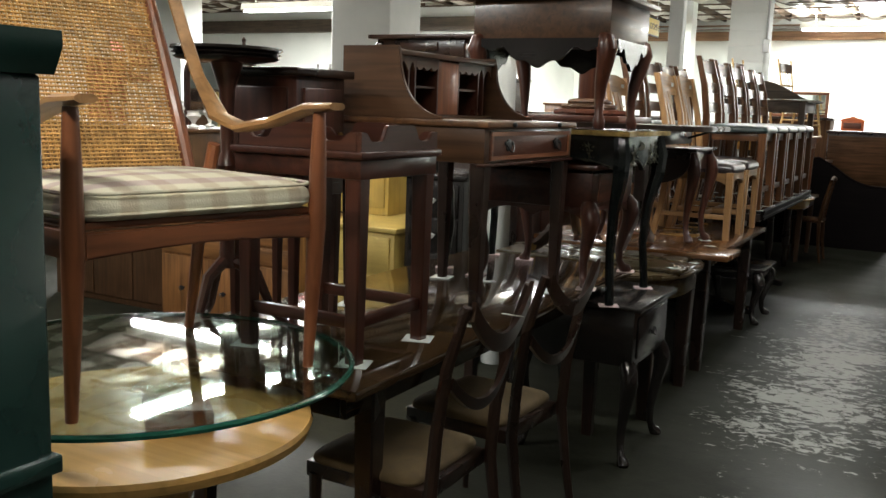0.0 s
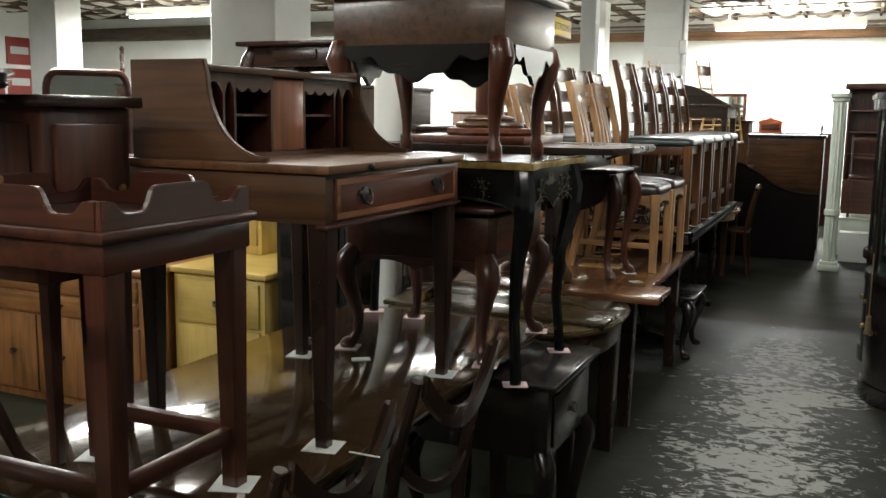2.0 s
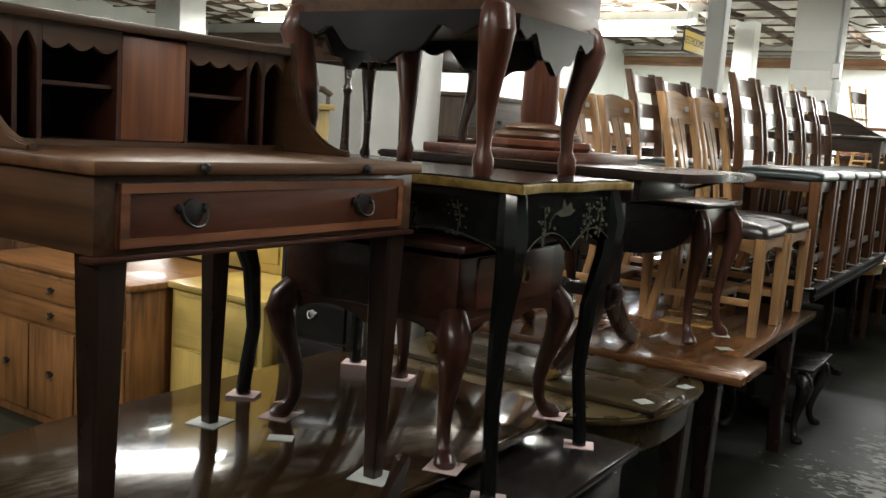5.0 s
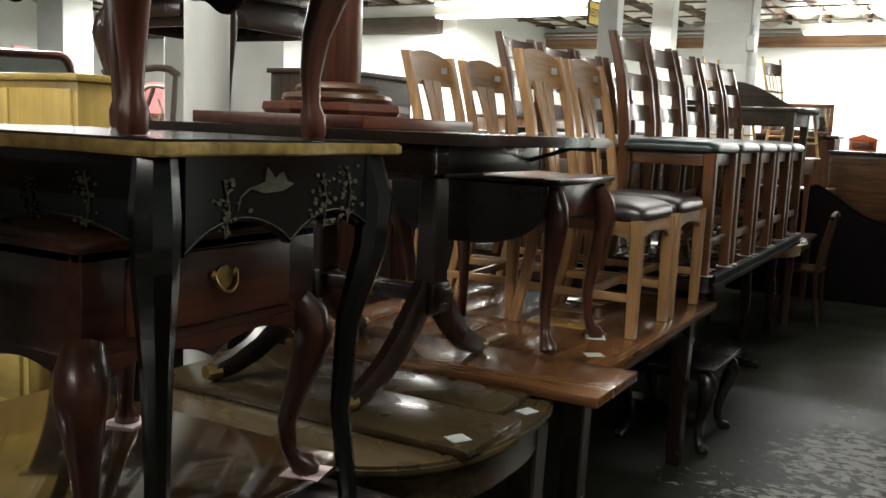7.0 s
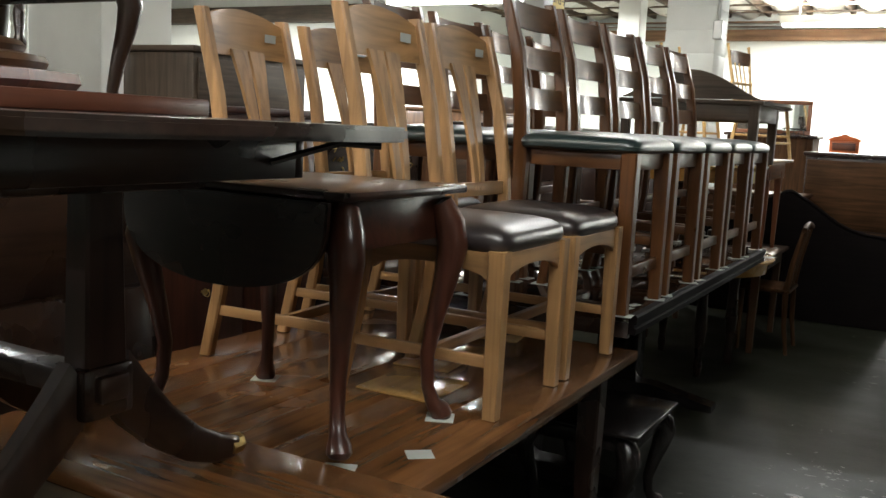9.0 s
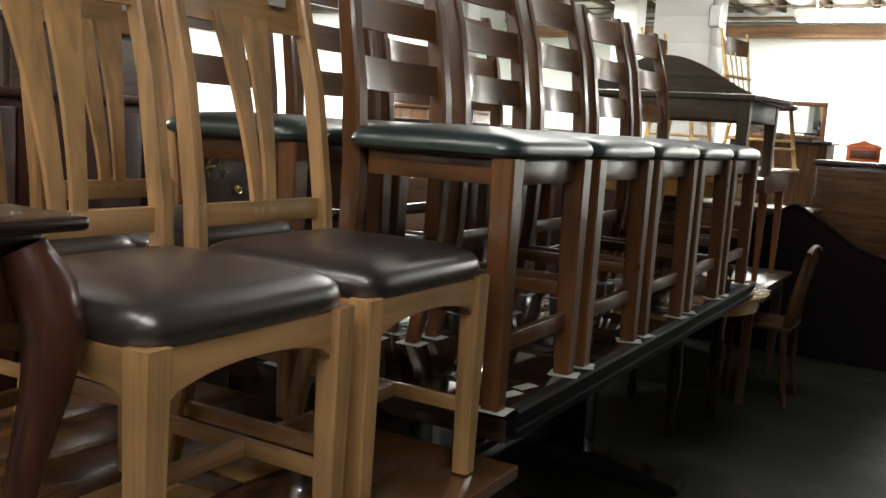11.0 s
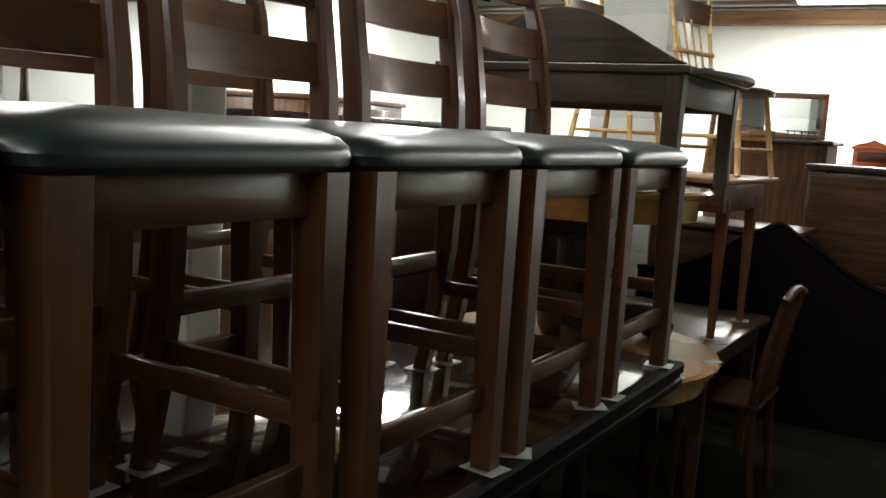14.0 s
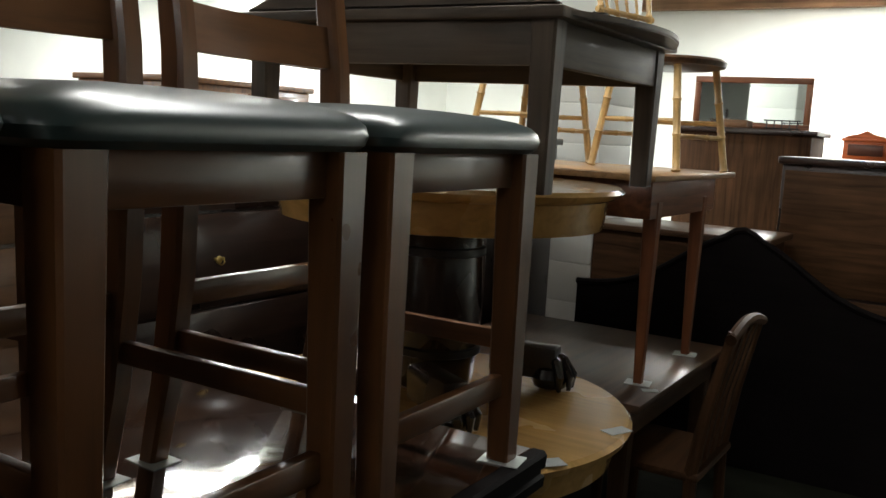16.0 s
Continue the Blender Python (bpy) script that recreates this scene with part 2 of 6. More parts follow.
    l.new(fine.outputs[0], sm.inputs[0])
    l.new(wear.outputs[0], sm.inputs[1])
    l.new(sm.outputs[0], bp.inputs["Height"])
    l.new(bp.outputs[0], b.inputs["Normal"])
    return m


FLOORM = floor_mat()


def plaid_mat():
    m, n, l, b = mat("plaid_cotton")
    tc = n.new("ShaderNodeTexCoord")
    cols = []
    for i, (sc, ph) in enumerate(((3.2, 0.0), (3.2, 0.4))):
        w = n.new("ShaderNodeTexWave")
        w.bands_direction = "XY"[i]
        w.inputs["Scale"].default_value, w.inputs["Phase Offset"].default_value = sc, ph
        l.new(tc.outputs["Object"], w.inputs["Vector"])
        r = ramp(n, [(0.55, (0, 0, 0)), (0.8, (1, 1, 1))])
        l.new(w.outputs[0], r.inputs[0])
        cols.append(r)
    mx = n.new("ShaderNodeMix")
    mx.data_type = "RGBA"
    l.new(cols[0].outputs[0], mx.inputs[0])
    mx.inputs[6].default_value, mx.inputs[7].default_value = (0.66, 0.64, 0.5, 1), (0.5, 0.42, 0.38, 1)
    m2 = n.new("ShaderNodeMix")
    m2.data_type, m2.blend_type = "RGBA", "MULTIPLY"
    l.new(cols[1].outputs[0], m2.inputs[0])
    l.new(mx.outputs[2], m2.inputs[6])
    m2.inputs[7].default_value = (0.82, 0.76, 0.72, 1)
    l.new(m2.outputs[2], b.inputs["Base Color"])
    b.inputs["Roughness"].default_value = 0.9
    nz = n.new("ShaderNodeTexNoise")
    nz.inputs["Scale"].default_value = 260
    l.new(tc.outputs["Object"], nz.inputs["Vector"])
    bp = n.new("ShaderNodeBump")
    bp.inputs["Strength"].default_value, bp.inputs["Distance"].default_value = 0.4, 0.002
    l.new(nz.outputs[0], bp.inputs["Height"])
    l.new(bp.outputs[0], b.inputs["Normal"])
    return m


PLAID = plaid_mat()
CANE = plain("cane_strand", (0.55, 0.33, 0.11), 0.5, vary=0.3, scale=25)
INSUL = plain("insulation_facing", (0.62, 0.58, 0.5), 0.5, vary=0.18, scale=3, bump=0.15)

# ---- mesh helpers ----


def box(bm, x0, x1, y0, y1, z0, z1, bev=0.0):
    b2 = bmesh.new()
    vs = [b2.verts.new((x, y, z)) for x in (x0, x1) for y in (y0, y1) for z in (z0, z1)]
    for f in ((0, 1, 3, 2), (4, 6, 7, 5), (0, 4, 5, 1), (2, 3, 7, 6), (0, 2, 6, 4), (1, 5, 7, 3)):
        b2.faces.new([vs[i] for i in f])
    if bev:
        bmesh.ops.bevel(b2, geom=list(b2.edges), offset=bev, segments=2, profile=0.5, affect="EDGES")
    merge(bm, b2)
    return bm


def merge(bm, b2):
    me = bpy.data.meshes.new("tmp")
    b2.to_mesh(me)
    b2.free()
    bm.from_mesh(me)
    bpy.data.meshes.remove(me)


def loft(bm, rings, cap=True):
    rows = [[bm.verts.new(p) for p in r] for r in rings]
    for a, b in zip(rows, rows[1:]):
        k = len(a)
        for i in range(k):
            bm.faces.new((a[i], a[(i + 1) % k], b[(i + 1) % k], b[i]))
    if cap:
        bm.faces.new(list(reversed(rows[0])))
        bm.faces.new(rows[-1])
    return bm


def leg(bm, p0, p1, w0, w1, n=4):
    """A straight tapered leg from p0 to p1 with half widths w0 and w1 (x, y)."""
    def ring(p, w):
        if n == 4:
            c = 0.18 * min(w)
            return [(p[0] + sx * (w[0] - (c if k else 0)), p[1] + sy * (w[1] - (0 if k else c)), p[2])
                    for sx, sy, ks in ((1, -1, (1, 0)), (1, 1, (0, 1)), (-1, 1, (1, 0)), (-1, -1, (0, 1))) for k in ks]
        return [(p[0] + w[0] * math.cos(a), p[1] + w[1] * math.sin(a), p[2]) for a in (2 * math.pi * i / n for i in range(n))]
    return loft(bm, [ring(p0, w0), ring(p1, w1)])


def tube(bm, pts, radii, n=10, sq=1.0):
    """Rings round a path; radii is one number or one for each point."""
    pts = [Vector(p) for p in pts]
    if not isinstance(radii, (list, tuple)):
        radii = [radii] * len(pts)
    rings = []
    side = None
    for i, p in enumerate(pts):
        d = (pts[min(i + 1, len(pts) - 1)] - pts[max(i - 1, 0)]).normalized()
        if side is None:
            side = d.cross(Vector((0, 0, 1)) if abs(d.z) < 0.9 else Vector((1, 0, 0))).normalized()
        side = (side - d * side.dot(d)).normalized()
        up = d.cross(side)
        rings.append([tuple(p + radii[i] * (side * math.cos(a) + up * sq * math.sin(a))) for a in (2 * math.pi * k / n for k in range(n))])
    return loft(bm, rings)


def lathe(bm, profile, at=(0, 0, 0), n=24, sx=1.0, sy=1.0):
    rings = [[(at[0] + sx * r * math.cos(a), at[1] + sy * r * math.sin(a), at[2] + z) for a in (2 * math.pi * k / n for k in range(n))] for r, z in profile]
    return loft(bm, rings)


def prism(bm, outline, axis, a, b, bev=0.0):
    """A flat outline pushed along an axis from a to b; the outline's two numbers are the other two axes in order."""
    def at(p, v):
        return {"x": (v, p[0], p[1]), "y": (p[0], v, p[1]), "z": (p[0], p[1], v)}[axis]
    b2 = bmesh.new()
    lo, hi = [b2.verts.new(at(p, a)) for p in outline], [b2.verts.new(at(p, b)) for p in outline]
    b2.faces.new(lo)
    b2.faces.new(list(reversed(hi)))
    k = len(outline)
    for i in range(k):
        b2.faces.new((lo[(i + 1) % k], lo[i], hi[i], hi[(i + 1) % k]))
    bmesh.ops.recalc_face_normals(b2, faces=b2.faces)
    if bev:
        bmesh.ops.bevel(b2, geom=[e for e in b2.edges if abs(e.verts[0].co["xyz".index(axis)] - e.verts[1].co["xyz".index(axis)]) < 1e-6], offset=bev, segments=2, affect="EDGES")
    merge(bm, b2)
    return bm


def pillow(bm, x0, x1, y0, y1, z0, z1, n=14, crown=0.5):
    """A soft seat pad: flat below, domed above, with rounded sides."""
    rings = []
    cx, cy, hx, hy = (x0 + x1) / 2, (y0 + y1) / 2, (x1 - x0) / 2, (y1 - y0) / 2
    def ring(k, z):
        out = []
        for i in range(4 * n):
            a = 2 * math.pi * i / (4 * n)
            c, s = math.cos(a), math.sin(a)
            e = 0.22
            out.append((cx + hx * k * math.copysign(abs(c) ** e, c), cy + hy * k * math.copysign(abs(s) ** e, s), z))
        return out
    h = z1 - z0
    for k, f in ((0.94, 0), (0.985, 0.12), (1, 0.3), (0.985, 0.5), (0.94, 0.66), (0.85, 0.78), (0.7, 0.88), (0.45, 0.96), (0.2, 1.0)):
        rings.append(ring(k, z0 + h * f))
    return loft(bm, rings)


def scallop(y0, y1, z_top, z_low, waves, depth):
    """An apron's outline: straight above, wavy below."""
    k = waves * 10
    pts = [(y0, z_top), (y1, z_top)]
    for i in range(k + 1):
        u = i / k
        pts.append((y1 + (y0 - y1) * u, z_low - depth * abs(math.sin(math.pi * waves * u))))
    return pts


def arches(y0, y1, z_top, z_low, waves, depth):
    """An apron's outline: straight above, arches with low points between them below."""
    k = waves * 10
    return [(y0, z_top), (y1, z_top)] + [(y1 + (y0 - y1) * i / k, z_low - depth + depth * abs(math.sin(math.pi * waves * i / k)) ** 0.8) for i in range(k + 1)]


def part(name, bm, material, parent=None, label="", smooth=True):
    me = bpy.data.meshes.new(name)
    bmesh.ops.recalc_face_normals(bm, faces=bm.faces)
    bm.to_mesh(me)
    bm.free()
    me.materials.append(material)
    if smooth:
        me.shade_smooth()
        me.set_sharp_from_angle(angle=radians(35))
    ob = new(name, me)
    if parent:
        ob.parent = parent
    if "glass" in material.name:
        ob.visible_shadow = False
    if label:
        ob["label"] = label
    return ob


def thing(name, at, label, category, group="", turn=0.0):
    e = new(name)
    e.empty_display_size = 0.1
    e.matrix_basis = pose(at[0], at[1], at[2], 0, 0, turn)
    return tagged(e, label, category, group)


def structure(name, bm, material, label="", smooth=False):
    ob = part(name, bm, material, None, label, smooth)
    return tagged(ob, kind="structure", category=name.split("_")[0])


B = bmesh.new


def cabriole(bm, x, y, z0, z1, dx, dy, k=1.0, foot=1.0):
    h = z1 - z0
    rows = [(1.0, 0.0, 0.028), (0.9, 0.022, 0.036), (0.8, 0.032, 0.035), (0.66, 0.022, 0.028), (0.48, 0.004, 0.021), (0.3, -0.01, 0.0165),
            (0.15, -0.006, 0.0145), (0.075, 0.006, 0.017), (0.04, 0.02 * foot, 0.024), (0.012, 0.026 * foot, 0.025), (0.0, 0.026 * foot, 0.02)]
    tube(bm, [(x + dx * o * k, y + dy * o * k, z0 + h * f) for f, o, r in reversed(rows)], [r * k for f, o, r in reversed(rows)], 12)


def pull(name, at, parent, r=0.026, axis="x", material=None):
    """A round back plate with a hanging bail."""
    b = B()
    lathe(b, [(0, 0), (r * 0.72, 0), (r * 0.68, 0.003), (r * 0.35, 0.005), (0, 0.006)], n=16)
    for sx in (-1, 1):
        lathe(b, [(0, 0), (r * 0.26, 0), (r * 0.24, 0.005), (0, 0.007)], (sx * r * 0.85, r * 0.2, 0), 10)
    tube(b, [(-r * 0.85 * math.cos(a), r * 0.2 - r * 0.95 * math.sin(a), 0.006 + 0.01 * math.sin(a)) for a in (math.pi * i / 12 for i in range(13))], 0.0026, 8)
    ob = part(name, b, material or BRASS, parent, "aged brass pull")
    ob.matrix_basis = pose(*at, 90, 0, {"x": 90, "-x": -90, "y": 180, "-y": 0}[axis])
    return ob


def tag_card(at, turn=0.0, w=0.075, h=0.05, material=None, label="small white paper card lying on a table top"):
    b = B()
    box(b, -w / 2, w / 2, -h / 2, h / 2, 0, 0.0016)
    ob = part("paper_card", b, material or CARD)
    ob.matrix_basis = pose(*at, 0, 0, turn)
    return tagged(ob, label, "card", "paper cards under furniture feet")

# ---- structure ----
b = B()
box(b, -14, 7, -13, 13, -0.2, 0.0)
structure("floor", b, FLOORM, "worn green-grey painted concrete floor")
FAR_Y, SIDE_Y = 12.2, 8.6
b = B()
box(b, -6.2, 7, FAR_Y, FAR_Y + 0.25, 0, 3.9)
structure("wall_north", b, WALLP, "white painted block wall")
b = B()
box(b, -6.45, -6.2, SIDE_Y, FAR_Y + 0.25, 0, 3.9)
structure("wall_return", b, WALLP, "white painted wall")
b = B()
box(b, -14, -6.45, SIDE_Y, SIDE_Y + 0.25, 0, 3.9)
structure("wall_northwest", b, WALLP, "white painted wall")
b = B()
box(b, -14.25, -14, -13, SIDE_Y + 0.25, 0, 3.9)
structure("wall_west", b, WALLP, "white painted wall")
b = B()
box(b, 7, 7.25, -13, FAR_Y + 0.25, 0, 3.9)
structure("wall_east", b, WALLP, "white painted wall")
b = B()
box(b, -14, 7, -13.25, -13, 0, 3.9)
structure("wall_south", b, WALLP, "white painted wall")

# ceiling: sagging insulation between joists
b = B()
NX, NY = 330, 150
XS, YS = np.linspace(-14, 7, NX), np.linspace(-13, FAR_Y, NY)
JOIST = 0.61
grid = []
for y in YS:
    row = []
    for x in XS:
        u = (x / JOIST) % 1.0
        v = (y / 0.78 + 0.35 * math.sin(math.floor(x / JOIST) * 2.3)) % 1.0
        sag = 0.24 * math.sin(math.pi * u) ** 0.7 * (0.45 + 0.55 * math.sin(math.pi * v) ** 0.6)
        sag += 0.035 * noise.noise((x * 3.1, y * 3.1, 0.0)) + 0.015 * noise.noise((x * 11, y * 11, 3.0))
        row.append(b.verts.new((x, y, 3.62 - sag)))
    grid.append(row)
for r0, r1 in zip(grid, grid[1:]):
    for i in range(NX - 1):
        b.faces.new((r0[i], r0[i + 1], r1[i + 1], r1[i]))
structure("ceiling", b, INSUL, "sagging cream insulation batts between rafters", True)
b = B()
box(b, -14.2, 7.2, -13.2, FAR_Y + 0.2, 3.75, 3.85)
structure("roof_deck", b, RAFTER[1], "wooden roof deck")
b = B()
for i in range(-22, 12):
    x = (i + 0.0) * JOIST
    box(b, x - 0.022, x + 0.022, -13, FAR_Y, 3.4, 3.64)
structure("ceiling_joist", b, RAFTER[1], "rough brown wooden ceiling joists")
b = B()
for j in range(32):
    y = -12.6 + j * 0.78
    box(b, -14, 7, y - 0.016, y + 0.016, 3.385, 3.41)
for j in range(60):
    x, y = -13.5 + (j * 3.7) % 20, -6 + (j * 2.3) % 17.5
    tube(b, [(x, y, 3.42), (x + 0.3, y + 0.55, 3.36), (x + 0.61, y + 1.1, 3.42)], 0.012, 6)
structure("ceiling_strap", b, RAFTER[0], "thin wooden straps and bracing under the insulation")
b = B()
box(b, -6.2, 7, FAR_Y - 0.14, FAR_Y - 0.002, 3.03, 3.2, 0.006)
box(b, -6.2, 7, FAR_Y - 0.2, FAR_Y - 0.05, 3.24, 3.32, 0.004)
structure("beam_north", b, BEAM[0], "weathered brown timber ledger along the wall")
b = B()
tube(b, [(-6.2, FAR_Y - 0.24, 3.27), (7, FAR_Y - 0.24, 3.24)], 0.025, 8)
tube(b, [(-6.2, FAR_Y - 0.17, 3.22), (7, FAR_Y - 0.17, 3.21)], 0.016, 8)
structure("conduit_north", b, STEEL, "grey conduit pipes along the beam")
b = B()
box(b, -14, -6.45, SIDE_Y - 0.16, SIDE_Y - 0.002, 2.95, 3.2, 0.006)
structure("beam_northwest", b, GREYWOOD[0], "grey timber ledger along the wall")


def column(name, x, y, w, d, rnd=False):
    b = B()
    if rnd:
        lathe(b, [(w / 2, 0), (w / 2, 3.7)], (x, y, 0), 24)
    else:
        box(b, x - w / 2, x + w / 2, y - d / 2, y + d / 2, 0, 3.7, 0.012)
    return structure(name, b, WHITE, "white painted column", rnd)


column("column_1", -1.14, -1.95, 0.14, 0.14, True)
column("column_2", -1.16, 1.72, 0.13, 0.13, False)
block_column = column("column_3", -1.22, 5.4, 0.43, 0.43, False)
for i in range(18):
    b = B()
    box(b, -1.44, -1.0, 5.18, 5.62, 0.003 + 0.2 * i, 0.2 * i + 0.198, 0.004)
    part("block", b, WHITE, block_column)
column("column_4", -4.25, 1.4, 0.72, 0.6, False)
column("column_5", -10.2, 4.5, 0.55, 0.5, False)
column("column_6", -3.0, 9.0, 0.3, 0.3, False)
# electrical box and conduit on a column
b = B()
tube(b, [(-0.985, 5.2, 3.6), (-0.985, 5.2, 2.48)], 0.014, 8)
box(b, -1.02, -0.94, 5.15, 5.23, 2.32, 2.48, 0.008)
structure("conduit_column", b, STEEL, "grey conduit with a socket box on a column")


def fixture(fx, fy, flen):
    f = thing("ceiling_light", (fx, fy, LAMP_Z), "white fluorescent strip light hung under the ceiling", "ceiling light", "fluorescent strip lights")
    b = B()
    prism(b, [(-0.1, 0.1), (0.1, 0.1), (0.13, -0.005), (0.11, -0.01), (0.06, 0.03), (-0.06, 0.03), (-0.11, -0.01), (-0.13, -0.005)], "x", -flen / 2, flen / 2)
    part("housing", b, WHITE, f, smooth=False)
    for s in (-1, 1):
        b = B()
        tube(b, [(-flen / 2 + 0.03, s * 0.06, -0.03), (flen / 2 - 0.03, s * 0.06, -0.03)], 0.018, 10)
        part("tube", b, TUBEM, f, "glowing fluorescent tube")
        b = B()
        tube(b, [(s * flen * 0.4, 0, 0.1), (s * flen * 0.4, 0, 0.42)], 0.006, 6)
        part("hanger", b, STEEL, f)


for fx, fy, flen, *rest in FIXTURES:
    fixture(fx, fy, flen)

# ---- the row of furniture: dining and side tables ----


def table_frame(t, x0, x1, y0, y1, top, apron, mats, inset=0.04, th=0.028):
    """Top slab and four aprons under the thing t."""
    b = B()
    box(b, x0, x1, y0, y1, top - th, top, 0.006)
    part("tabletop", b, mats[1], t)
    for name, (a0, a1, c0, c1) in {"f": (x1 - inset - 0.022, x1 - inset, y0 + inset, y1 - inset), "k": (x0 + inset, x0 + inset + 0.022, y0 + inset, y1 - inset),
                                   "l": (x0 + inset + 0.022, x1 - inset - 0.022, y0 + inset, y0 + inset + 0.022), "r": (x0 + inset + 0.022, x1 - inset - 0.022, y1 - inset - 0.022, y1 - inset)}.items():
        b = B()
        box(b, a0, a1, c0, c1, top - th - apron, top - th, 0.003)
        part("apron", b, mats[1] if name in "fk" else mats[0], t)


# the long glossy table
TA = 0.784
t = thing("dining_table", (0, 0, 0), "large dark polished walnut dining table with a glossy top", "table")
table_frame(t, -0.97, -0.1, -4.92, -2.6, TA, 0.09, [TABLETOP[0], TABLETOP[1]], 0.09)
for x in (-0.85, -0.22):
    for y in (-4.67, -2.8):
        b = B()
        leg(b, (x, y, 0), (x, y, TA - 0.028), (0.024, 0.024), (0.036, 0.036))
        part("leg", b, DARK[2], t)

# butler's tray table on it
t = thing("tray_table", (0, 0, 0), "dark mahogany tray table with scalloped gallery and stretchers", "table")
X0, X1, Y0, Y1, ZT = -0.66, -0.22, -4.74, -4.33, 1.377
b = B()
box(b, X0 - 0.012, X1 + 0.012, Y0 - 0.012, Y1 + 0.012, ZT - 0.02, ZT, 0.005)
part("tray_base", b, MAHOG[1], t)
b = B()
box(b, X0, X1, Y0, Y1, ZT - 0.075, ZT - 0.02, 0.004)
part("apron", b, MAHOG[1], t)


def gallery(lo, hi):
    """A tray side: high in the middle, dipping between middle and corners."""
    k, pts = 60, [(lo, ZT), (hi, ZT)]
    for i in range(k + 1):
        u = 1 - i / k
        s = abs(u - 0.5) * 2
        mid, end = 1 / (1 + math.exp((s - 0.42) * 40)), 1 / (1 + math.exp((0.8 - s) * 40))
        pts.append((lo + (hi - lo) * u, ZT + 0.026 + 0.046 * mid + 0.026 * end))
    return pts


for x in (X0, X1 - 0.014):
    b = B()
    prism(b, gallery(Y0, Y1), "x", x, x + 0.014, 0.002)
    part("gallery", b, MAHOG[1], t)
for y in (Y0, Y1 - 0.014):
    b = B()
    prism(b, gallery(X0 + 0.015, X1 - 0.015), "y", y, y + 0.014, 0.002)
    part("gallery", b, MAHOG[0], t)
for x in (X0 + 0.03, X1 - 0.03):
    for y in (Y0 + 0.03, Y1 - 0.03):
        b = B()
        leg(b, (x, y, TA + 0.002), (x, y, ZT - 0.075), (0.02, 0.02), (0.026, 0.026))
        part("leg", b, MAHOG[2], t)
for y in (Y0 + 0.03, Y1 - 0.03):
    b = B()
    box(b, X0 + 0.05, X1 - 0.05, y - 0.012, y + 0.012, TA + 0.1, TA + 0.135, 0.003)
    part("stretcher", b, MAHOG[0], t)
b = B()
box(b, X1 - 0.042, X1 - 0.018, Y0 + 0.05, Y1 - 0.05, TA + 0.1, TA + 0.135, 0.003)
part("stretcher", b, MAHOG[1], t)
for x, y in ((X1 - 0.03, Y0 + 0.03), (X1 - 0.03, Y1 - 0.03), (X0 + 0.03, Y0 + 0.03), (X0 + 0.03, Y1 - 0.03)):
    tag_card((x, y, TA), 20, 0.09, 0.09)

# writing desk with hutch
t = thing("writing_desk", (0, 0, 0), "brown mahogany writing desk with scalloped pigeonhole hutch", "desk")
X0, X1, Y0, Y1, ZT = -0.74, -0.16, -4.12, -3.36, 1.464
b = B()
box(b, X0, X1 + 0.012, Y0 - 0.012, Y1 + 0.012, ZT - 0.022, ZT, 0.005)
part("desktop", b, DESKTOP[1], t)
b = B()
box(b, X0, X1 - 0.005, Y0, Y1, ZT - 0.138, ZT - 0.022, 0.003)
part("body", b, WALNUT[0], t)
b = B()
box(b, X1 - 0.03, X1 + 0.004, Y0 - 0.006, Y1 + 0.006, ZT - 0.148, ZT - 0.138, 0.003)
part("molding", b, MAHOG[1], t)
d = B()
box(d, X1 - 0.02, X1, Y0 + 0.035, Y1 - 0.035, ZT - 0.13, ZT - 0.032, 0.004)
drawer = part("drawer", d, RED[1], t, "red mahogany drawer front with banded edge")
for y0, y1, z0, z1 in ((Y0 + 0.04, Y1 - 0.04, ZT - 0.128, ZT - 0.114), (Y0 + 0.04, Y1 - 0.04, ZT - 0.048, ZT - 0.034), (Y0 + 0.04, Y0 + 0.055, ZT - 0.114, ZT - 0.048), (Y1 - 0.055, Y1 - 0.04, ZT - 0.114, ZT - 0.048)):
    b = B()
    box(b, X1 + 0.0002, X1 + 0.0025, y0, y1, z0, z1)
    part("inlay", b, TEAK[1], drawer)
for y in (Y0 + 0.17, Y1 - 0.17):
    pull("drawer_pull", (X1 + 0.001, y, ZT - 0.079), drawer, 0.03, material=IRON)
for y in (Y0 + 0.18, Y1 - 0.18):
    b = B()
    lathe(b, [(0.0, 0), (0.008, 0.001), (0.01, 0.006), (0.006, 0.012), (0, 0.013)], n=10)
    kb = part("slide_knob", b, IRON, t)
    kb.matrix_basis = pose(X1 + 0.012, y, ZT - 0.011, 0, 90, 0)
for x in (X0 + 0.035, X1 - 0.035):
    for y in (Y0 + 0.035, Y1 - 0.035):
        b = B()
        leg(b, (x, y, TA + 0.002), (x, y, ZT - 0.138), (0.016, 0.016), (0.028, 0.028))
        part("leg", b, DARK[2], t)
        tag_card((x, y, TA), 12, 0.085, 0.085)
